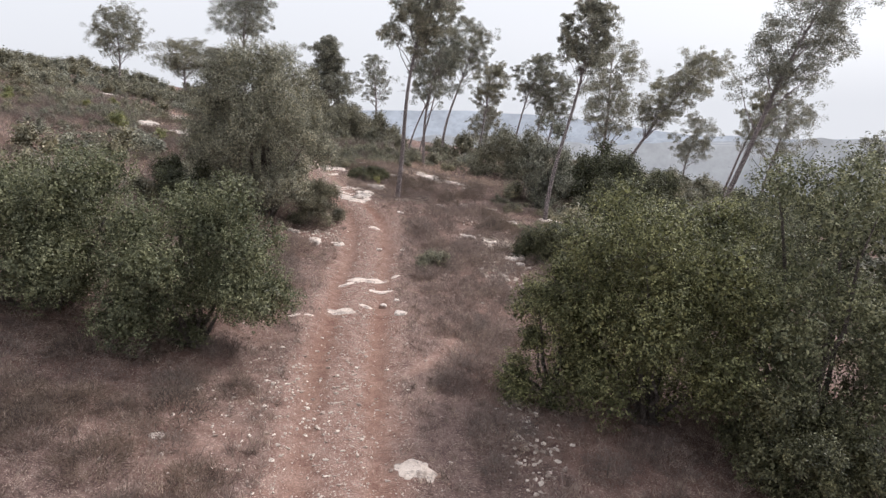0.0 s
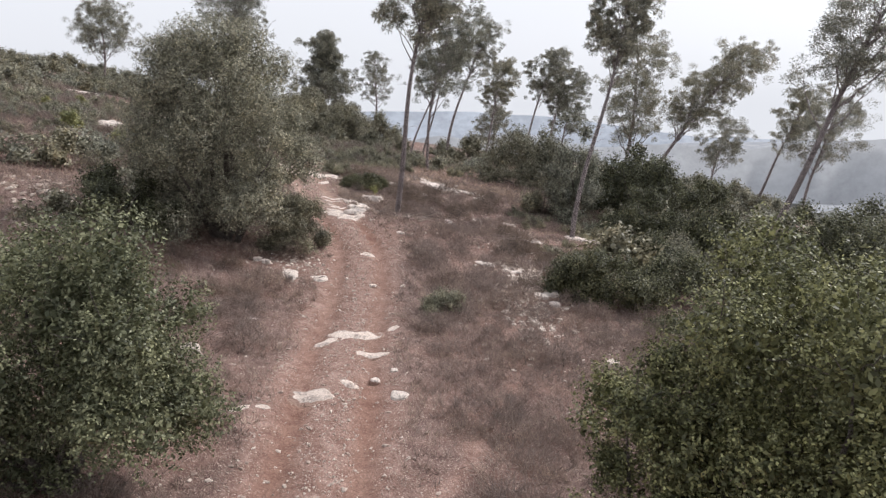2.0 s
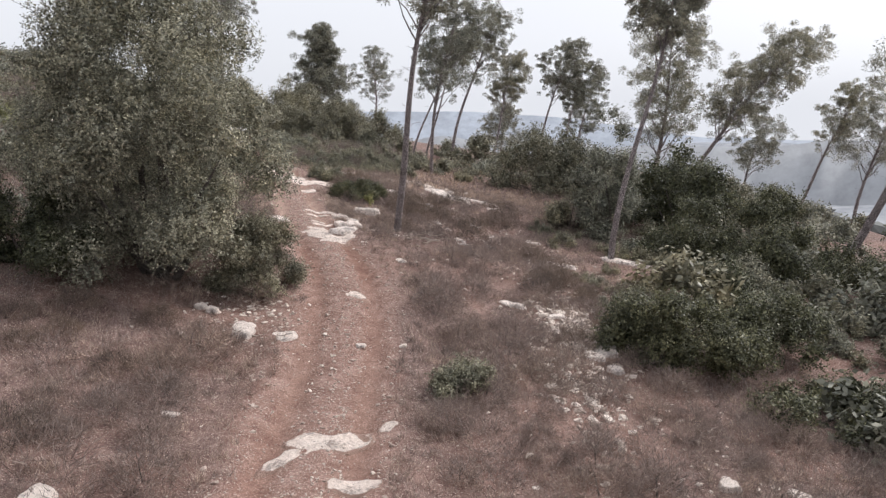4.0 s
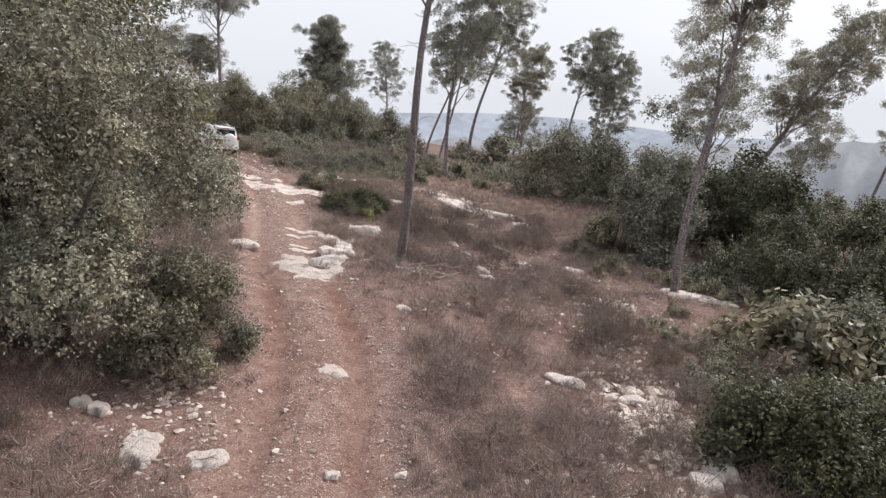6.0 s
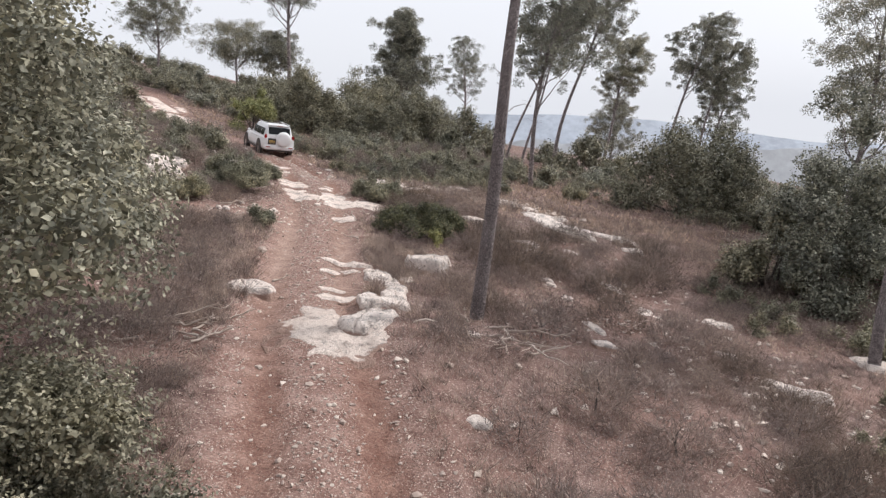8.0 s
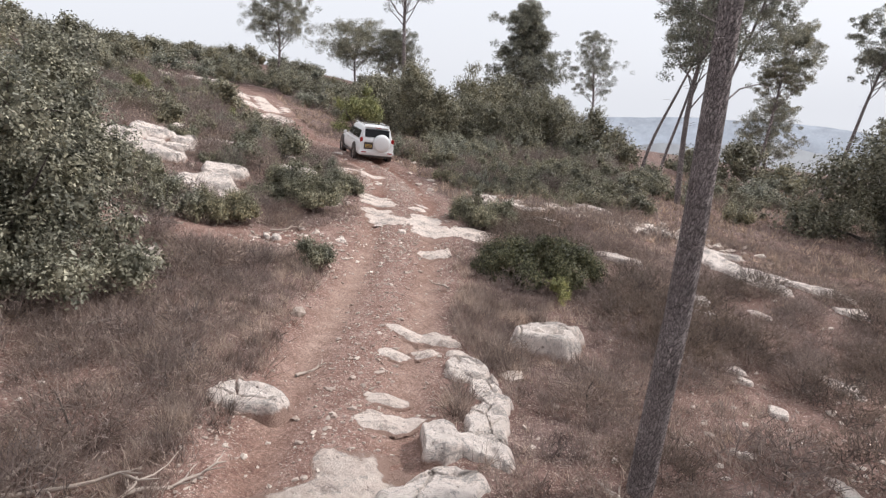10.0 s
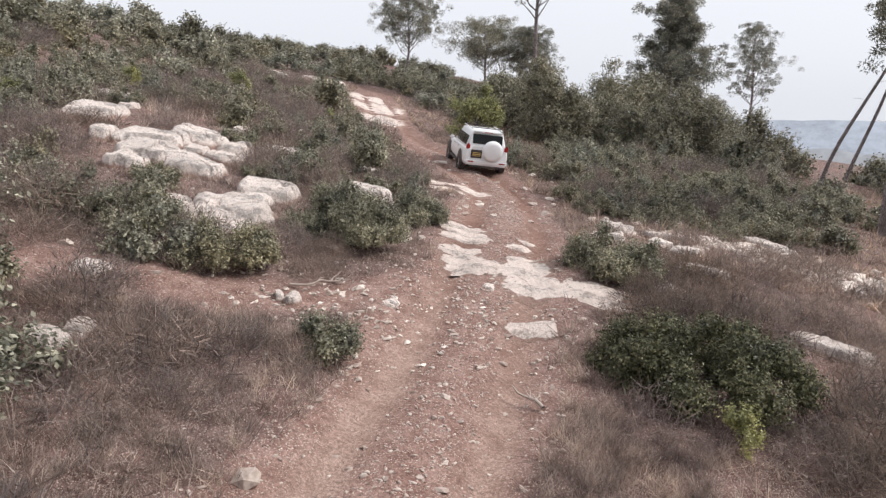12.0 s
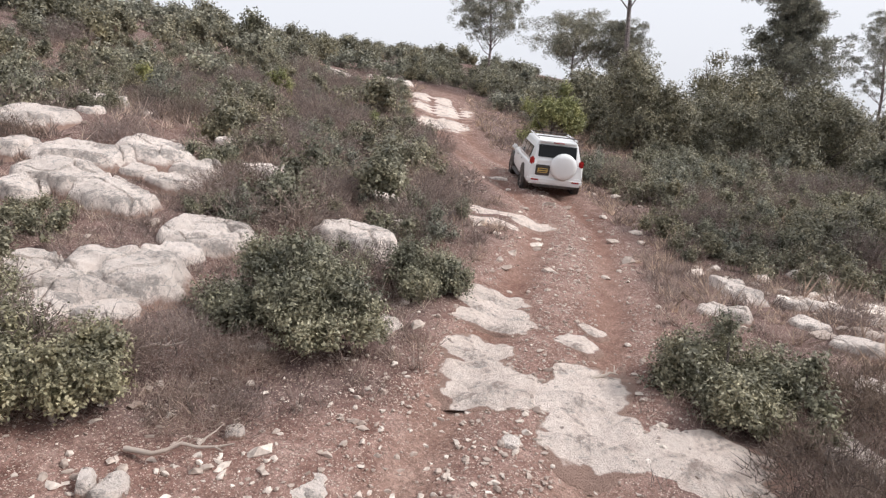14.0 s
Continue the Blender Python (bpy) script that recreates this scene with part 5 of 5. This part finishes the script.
stuff("loose_stones", stones_mesh("loose_stones", rng, tx, ty, 0.016 + 0.055 * rng.uniform(0, 1, len(tx)) ** 3), GRAVEL, "pale loose limestone pieces on the track verges", "stones")


def heap(x, y, rx, ry, n, size, seed):
    r = np.random.default_rng(seed)
    return r.normal(size=n) * rx + x, r.normal(size=n) * ry + y, r.uniform(*size, n)


heaps = [heap(2.7, 32.0, 0.7, 1.8, 300, (0.04, 0.16), 1), heap(3.1, 35.6, 0.5, 1.2, 300, (0.05, 0.2), 2), (heap(-6.0, 32.9, 0.6, 0.6, 110, (0.03, 0.09), 3)), heap(-6.0, 62.8, 1.5, 0.8, 420, (0.07, 0.22), 4),
         heap(2.2, 15.5, 0.4, 1.6, 160, (0.03, 0.09), 5), heap(-11.5, 50.0, 0.9, 0.6, 130, (0.02, 0.08), 6), heap(-3.2, 60.8, 1.8, 0.7, 280, (0.07, 0.22), 7), heap(-6.0, 31.8, 1.0, 0.8, 120, (0.02, 0.07), 8),
         heap(0.5, 46, 2.5, 4.0, 240, (0.03, 0.1), 9), heap(4.5, 28, 2.0, 3.0, 200, (0.02, 0.09), 10), heap(-4.0, 15.0, 1.2, 2.0, 300, (0.02, 0.07), 11), heap(-18, 60, 5, 6, 200, (0.05, 0.2), 12), heap(-17.2, 34.4, 2.2, 1.6, 170, (0.06, 0.24), 13), heap(0.3, 46.6, 1.2, 1.6, 260, (0.015, 0.05), 14), heap(-9.4, 40.6, 1.4, 1.0, 200, (0.015, 0.05), 15), heap(-10.2, 51.6, 1.4, 1.8, 420, (0.012, 0.05), 16), heap(4.0, 41.5, 2.6, 3.6, 300, (0.03, 0.12), 17), heap(-9.0, 53.0, 1.2, 1.2, 160, (0.02, 0.06), 18)]
hx, hy, hs = (np.concatenate([h[k] for h in heaps]) for k in range(3))
stuff("rubble", stones_mesh("rubble", np.random.default_rng(3), hx, hy, hs), RUBBLE, "heaps of broken pale limestone rubble", "rubble")


def grass_mesh(name, seed, n, box, blades, tall, keep, density, broad=1.0):
    r = np.random.default_rng(seed)
    x, y = r.uniform(box[0], box[1], n), r.uniform(box[2], box[3], n)
    side = np.abs(track_side(x, y))
    ok = (side > keep + 0.5 * fbm(x, y, 2.0, 2, 6)) & (fbm(x, y, 3.0, 3, 31) + density > r.uniform(-0.6, 0.6, n))
    ok &= off_line(x, y, BARE) > 0.75 + 0.4 * fbm(x, y, 1.2, 3, 23)
    ok &= off_line(x, y, PATHWAY) > 0.2
    for a, b, k in SCRAPES:
        ok &= np.hypot(x - a, y - b) > k * (0.8 + 0.6 * fbm(x, y, 1.0, 3, 29)) * r.uniform(0.7, 1.15, n)
    for rx, ry, ra, rb, turn in ROCKS:
        u, v = (x - rx) * math.cos(turn) + (y - ry) * math.sin(turn), (y - ry) * math.cos(turn) - (x - rx) * math.sin(turn)
        ok &= (u / (ra + 0.05)) ** 2 + (v / (rb + 0.08)) ** 2 > 0.95
    x, y = x[ok], y[ok]
    z = land(x, y)
    m = len(x)
    t = tall * r.uniform(0.5, 1.3, m) * np.clip(1 + 1.1 * fbm(x, y, 1.6, 3, 44), 0.3, 2.1)
    way = unit(r.normal(size=(m, blades, 3)) * [0.6, 0.6, 0.2] + [0, 0, 1.0] + r.normal(size=(m, 1, 3)) * [0.25, 0.25, 0])
    pos = np.stack([x, y, z - 0.02], -1)[:, None] + r.normal(size=(m, blades, 3)) * [0.06, 0.06, 0.0]
    w = broad * r.uniform(0.004, 0.011, (m, blades, 1))
    s = unit(np.cross(way, r.normal(size=(m, blades, 3))))
    tip = pos + way * t[:, None, None] * r.uniform(0.5, 1.2, (m, blades, 1)) + r.normal(size=(m, blades, 3)) * [0.05, 0.05, 0.02]
    T = np.stack([pos - s * w, pos + s * w, tip], 2).reshape(-1, 3)
    return fill_mesh(bpy.data.meshes.new(name), T, np.arange(len(T)).reshape(-1, 3))


stuff("dry_grass", grass_mesh("dry_grass", 1, 36000, (-21, 10, 9, 64), 16, 0.27, 1.5, 0.5, 0.75), STRAW, "matted brown dry grass on the slopes", "grass")
stuff("tall_dry_grass", grass_mesh("tall_dry_grass", 2, 6500, (-14, -5, 36, 50), 26, 0.33, 1.5, 0.25, 0.55), STRAW, "taller straw-brown dry grass by the track", "grass")
stuff("slope_dry_grass", grass_mesh("slope_dry_grass", 4, 9000, (-42, -18, 16, 60), 8, 0.42, 2.0, 0.4, 1.8), STRAW, "brown dry grass on the upper bank", "grass")
stuff("far_dry_grass", grass_mesh("far_dry_grass", 3, 17000, (-42, 24, 58, 95), 8, 0.42, 1.7, 0.5, 2.0), STRAW, "brown dry grass on the far slope", "grass")


# ---------------------------------------------------------------- fallen branches
def branch(x, y, length, rz, seed, label="bare grey fallen branch lying on the ground"):
    r = np.random.default_rng(seed)
    a = bent(r, (0, 0, 0.05), (length, 0, 0.08), 8, 0.05)
    lines = [(a, 0.03, 0.008)]
    for i in range(4):
        k = int(r.integers(2, 7))
        lines.append((bent(r, a[k], a[k] + [length * 0.18, r.uniform(-0.3, 0.3) * length, 0.06], 4, 0.1), 0.012, 0.004))
    me = tubes_mesh("fallen_branch", lines, 5)
    me.materials.append(DEADWOOD)
    ob = new("fallen_branch", me)
    tagged(ob, label, "branch", "fallen branches")
    return put(ob, x, y, rz, 1, 0)


for i, (x, y, l, rz) in enumerate([(-2.3, 42.4, 1.6, 190), (-2.2, 42.2, 1.4, -20), (-1.9, 41.6, 1.7, -60), (-3.6, 42.0, 1.1, 215), (-7.6, 40.4, 1.0, 60), (-8.6, 39.8, 1.5, 20), (3.3, 35.6, 1.8, 110), (3.9, 34.8, 1.2, 60),
                                   (-12.0, 50.2, 0.9, 30), (-13.6, 51.0, 0.8, 60), (-9.6, 55.0, 0.35, 50), (-11.8, 43.2, 1.3, 10), (-7.8, 44.0, 0.5, 70), (-5.8, 31.4, 1.0, 10), (-7.2, 49.6, 0.6, 150), (-6.5, 63.0, 1.6, -30), (4.6, 28.6, 1.0, 40)]):
    branch(x, y, l, rz, 200 + i)
rng = np.random.default_rng(77)
for i in range(26):                                    # brushwood left beside the track and under the pine
    x, y = (rng.normal(-8.1, 0.7), rng.normal(39.6, 0.4)) if i < 17 else (rng.normal(-2.3, 0.6), rng.normal(41.9, 0.5))
    branch(x, y, rng.uniform(0.35, 1.0), rng.uniform(0, 360), 300 + i, "pale dry stick lying in the brushwood litter")


# ---------------------------------------------------------------- the white off-road car
def car(x, y, rz):
    white = plain_material("white_car_paint", (0.82, 0.82, 0.82), 0.28, 0.0, 0.08)
    black = plain_material("black_trim", (0.02, 0.02, 0.022), 0.6, 0.0, 0.25)
    rubber = plain_material("tyre_rubber", (0.03, 0.03, 0.03), 0.9, 0.0, 0.5)
    alloy = plain_material("alloy_rim", (0.5, 0.5, 0.5), 0.35, 0.9, 0.2)
    red = plain_material("red_tail_lamp", (0.35, 0.02, 0.02), 0.2)
    yellow = plain_material("yellow_plate", (0.62, 0.42, 0.1), 0.5, 0.0, 0.2)
    glass, gnt, gp = material("tinted_glass")
    gp.inputs["Base Color"].default_value = (0.008, 0.009, 0.01, 1)
    gp.inputs["Roughness"].default_value = 0.1
    gp.inputs["Specular IOR Level"].default_value = 0.2
    root = new("off_road_car")
    tagged(root, "dusty white off-road car with covered spare wheel on the track", "car")

    def loft(name, sections, mat, parent=root, label="", bevel=0.0):
        bm = bmesh.new()
        rings = [[bm.verts.new((px, yy, pz)) for px, pz in ring] for yy, ring in sections]
        n = len(rings[0])
        for a, b in zip(rings[:-1], rings[1:]):
            for i in range(n):
                bm.faces.new((a[i], a[(i + 1) % n], b[(i + 1) % n], b[i]))
        bm.faces.new(rings[0][::-1])
        bm.faces.new(rings[-1])
        bmesh.ops.recalc_face_normals(bm, faces=bm.faces)
        if bevel:
            bmesh.ops.bevel(bm, geom=bm.edges[:], offset=bevel, segments=2, affect="EDGES", profile=0.6)
        for f in bm.faces:
            f.smooth = True
        return part(name, bm, mat, parent, label)

    def block(name, size, at, mat, parent=root, label="", bevel=0.02, turn=None):
        bm = bmesh.new()
        bmesh.ops.create_cube(bm, size=1.0)
        for v in bm.verts:
            v.co = (v.co.x * size[0], v.co.y * size[1], v.co.z * size[2])
        bmesh.ops.bevel(bm, geom=bm.edges[:], offset=min(bevel, min(size) * 0.45), segments=2, affect="EDGES")
        ob = part(name, bm, mat, parent, label)
        ob.matrix_basis = Matrix.Translation(at) @ (turn or Matrix())
        return ob

    def ring(w, z0, z1, wt):
        """Half-width w at the sill, wt at the top."""
        return [(-w * 0.92, z0), (w * 0.92, z0), (w, z0 + 0.12), (w * 1.01, (z0 + z1) / 2), (wt, z1 - 0.05), (wt * 0.93, z1), (-wt * 0.93, z1), (-wt, z1 - 0.05), (-w * 1.01, (z0 + z1) / 2), (-w, z0 + 0.12)]

    loft("body", [(0.02, ring(0.86, 0.52, 1.12, 0.82)), (0.22, ring(0.92, 0.46, 1.16, 0.90)), (0.9, ring(0.935, 0.45, 1.16, 0.91)), (2.9, ring(0.93, 0.45, 1.13, 0.90)), (3.1, ring(0.93, 0.45, 1.12, 0.88)),
                  (4.2, ring(0.92, 0.46, 1.04, 0.80)), (4.5, ring(0.84, 0.5, 0.92, 0.70))], white, bevel=0.02)
    def hood(w, z0, z1, wt):
        zm = z0 + 0.5 * (z1 - z0)
        return [(-w, z0), (w, z0), (0.75 * w + 0.25 * wt, 0.75 * z0 + 0.25 * z1), ((w + wt) / 2, zm), (wt, z1 - 0.06), (wt * 0.92, z1), (-wt * 0.92, z1), (-wt, z1 - 0.06), (-(w + wt) / 2, zm), (-0.75 * w - 0.25 * wt, 0.75 * z0 + 0.25 * z1)]

    loft("cabin", [(0.06, hood(0.84, 1.10, 1.14, 0.82)), (0.30, hood(0.86, 1.1, 1.80, 0.67)), (0.55, hood(0.87, 1.1, 1.84, 0.69)), (1.6, hood(0.87, 1.1, 1.86, 0.70)), (2.3, hood(0.87, 1.1, 1.82, 0.68)), (3.15, hood(0.84, 1.08, 1.13, 0.80))], white, bevel=0.015)
    block("rear_window", (1.24, 0.02, 0.40), (0, 0.165, 1.53), glass, label="dark tinted rear window", turn=pose(0, 0, 0, -19))
    for s in (-1, 1):
        side = pose(0, 0, 0, 0, 0, 0) @ Matrix.Rotation(s * radians(-14), 4, "Y")
        for yy, ln in ((0.72, 0.62), (1.45, 0.72), (2.2, 0.66)):
            block("side_window", (0.02, ln, 0.40), (s * 0.80, yy, 1.42), glass, label="dark tinted side window", turn=side)
        block("tail_lamp", (0.15, 0.12, 0.25), (s * 0.80, 0.06, 1.20), red, label="red tail lamp", bevel=0.04)
        block("roof_rail", (0.05, 1.9, 0.05), (s * 0.62, 1.3, 1.90), white, label="white roof rail")
        block("door_mirror", (0.2, 0.12, 0.18), (s * 1.02, 2.85, 1.22), white, bevel=0.05)
        block("side_step", (0.16, 1.75, 0.06), (s * 0.93, 2.35, 0.42), black, label="black side step")
        for yy in (1.55, 2.45):
            block("door_handle", (0.04, 0.2, 0.04), (s * 0.945, yy, 1.04), alloy, bevel=0.015)
        block("headlamp", (0.3, 0.12, 0.2), (s * 0.66, 4.40, 0.86), alloy, bevel=0.05)
        for yy in (0.92, 3.72):
            bm = bmesh.new()
            bmesh.ops.create_cone(bm, segments=28, radius1=0.47, radius2=0.47, depth=0.06, cap_ends=True)
            ob = part("wheel_arch", bm, black, root, "dark wheel arch")
            ob.matrix_basis = pose(s * 0.925, yy, 0.50, 0, 90, 0)
            wheel = new("wheel")
            wheel.parent = root
            wheel.matrix_basis = pose(s * 0.86, yy, 0.385, 0, 90, 0)
            bm = bmesh.new()
            prof = [(0.23, -0.12), (0.34, -0.13), (0.385, -0.09), (0.39, 0.0), (0.385, 0.09), (0.34, 0.13), (0.23, 0.12)]
            rows = [[bm.verts.new((r * math.cos(a), r * math.sin(a), h)) for r, h in prof] for a in np.linspace(0, 2 * math.pi, 32, endpoint=False)]
            for i in range(32):
                for j in range(len(prof) - 1):
                    bm.faces.new((rows[i][j], rows[(i + 1) % 32][j], rows[(i + 1) % 32][j + 1], rows[i][j + 1])).smooth = True
            bmesh.ops.recalc_face_normals(bm, faces=bm.faces)
            part("tyre", bm, rubber, wheel, "dusty black tyre")
            bm = bmesh.new()
            bmesh.ops.create_cone(bm, segments=24, radius1=0.235, radius2=0.235, depth=0.16, cap_ends=True)
            for k in range(6):
                a = k * math.pi / 3
                m = Matrix.Translation((0.13 * math.cos(a), 0.13 * math.sin(a), s * 0.085)) @ Matrix.Rotation(a, 4, "Z") @ Matrix.Diagonal((0.2, 0.055, 0.03, 1))
                bmesh.ops.create_cube(bm, size=1.0, matrix=m)
            part("rim", bm, alloy, wheel, "six-spoke alloy rim")
    block("rear_bumper", (1.80, 0.26, 0.26), (0, 0.05, 0.60), white, bevel=0.07)
    block("lower_bumper", (1.4, 0.2, 0.14), (0, 0.08, 0.44), black, label="black lower bumper", bevel=0.04)
    for s in (-1, 1):
        block("bumper_reflector", (0.24, 0.02, 0.05), (s * 0.66, -0.085, 0.62), red, bevel=0.01)
    block("front_bumper", (1.76, 0.3, 0.34), (0, 4.45, 0.62), white, bevel=0.08)
    block("windscreen", (1.3, 0.02, 0.86), (0, 2.74, 1.47), glass, label="dark tinted windscreen", turn=pose(0, 0, 0, 51))
    block("tailgate_panel", (1.3, 0.04, 0.56), (0, 0.01, 0.98), white, bevel=0.02)
    block("plate_recess", (0.46, 0.04, 0.34), (-0.44, -0.02, 0.93), black, bevel=0.02, label="dark recess round the number plate")
    plate = block("number_plate", (0.32, 0.02, 0.15), (-0.44, -0.046, 0.92), yellow, bevel=0.01, label="yellow number plate with unreadable dark bars")
    for k, zz in enumerate((0.035, -0.035)):
        block("plate_bar", (0.26, 0.006, 0.035), (0, -0.012, zz), black, plate, bevel=0.002)
    bm = bmesh.new()
    prof = [(0.0, -0.145), (0.26, -0.14), (0.36, -0.115), (0.42, -0.06), (0.43, 0.02), (0.41, 0.12)]
    rows = [[bm.verts.new((r * math.cos(a), h, r * math.sin(a))) for r, h in prof[1:]] for a in np.linspace(0, 2 * math.pi, 36, endpoint=False)]
    tip = bm.verts.new((0, -0.135, 0))
    for i in range(36):
        bm.faces.new((tip, rows[i][0], rows[(i + 1) % 36][0])).smooth = True
        for j in range(len(prof) - 2):
            bm.faces.new((rows[i][j], rows[(i + 1) % 36][j], rows[(i + 1) % 36][j + 1], rows[i][j + 1])).smooth = True
    bmesh.ops.recalc_face_normals(bm, faces=bm.faces)
    spare = part("spare_wheel_cover", bm, white, root, "white hard cover over the spare wheel")
    spare.location = (0.2, -0.11, 1.10)
    block("rear_spoiler", (1.24, 0.26, 0.05), (0, 0.30, 1.82), white, bevel=0.02)
    block("brake_light", (0.36, 0.02, 0.03), (0, 0.165, 1.81), red, bevel=0.008)
    block("rear_wiper", (0.5, 0.015, 0.02), (0.12, 0.085, 1.33), black, bevel=0.004, turn=Matrix.Rotation(radians(12), 4, "Y"))
    for yy in (0.75, 2.0):
        block("roof_bar", (1.24, 0.06, 0.03), (0, yy, 1.93), black, label="black roof cross bar", bevel=0.01)
    block("tow_hitch", (0.06, 0.16, 0.06), (0, -0.12, 0.44), black, bevel=0.01)
    fwd = Vector((-math.sin(radians(rz)), math.cos(radians(rz)), 0))
    za, zb = ground_z(x + fwd.x * 0.92, y + fwd.y * 0.92), ground_z(x + fwd.x * 3.72, y + fwd.y * 3.72)
    sidev = Vector((fwd.y, -fwd.x, 0))
    mid = Vector((x, y, 0)) + fwd * 2.3
    zl, zr = ground_z(*(mid - sidev * 0.8)[:2]), ground_z(*(mid + sidev * 0.8)[:2])
    pitch = math.degrees(math.atan2(zb - za, 2.8))
    rollv = math.degrees(math.atan2(zl - zr, 1.6))
    root.matrix_basis = pose(x, y, za - 0.92 * math.tan(radians(pitch)) - 0.015, 0, 0, rz) @ pose(0, 0, 0, pitch, rollv, 0)
    return root


car(-16.6, 67.3, 38)
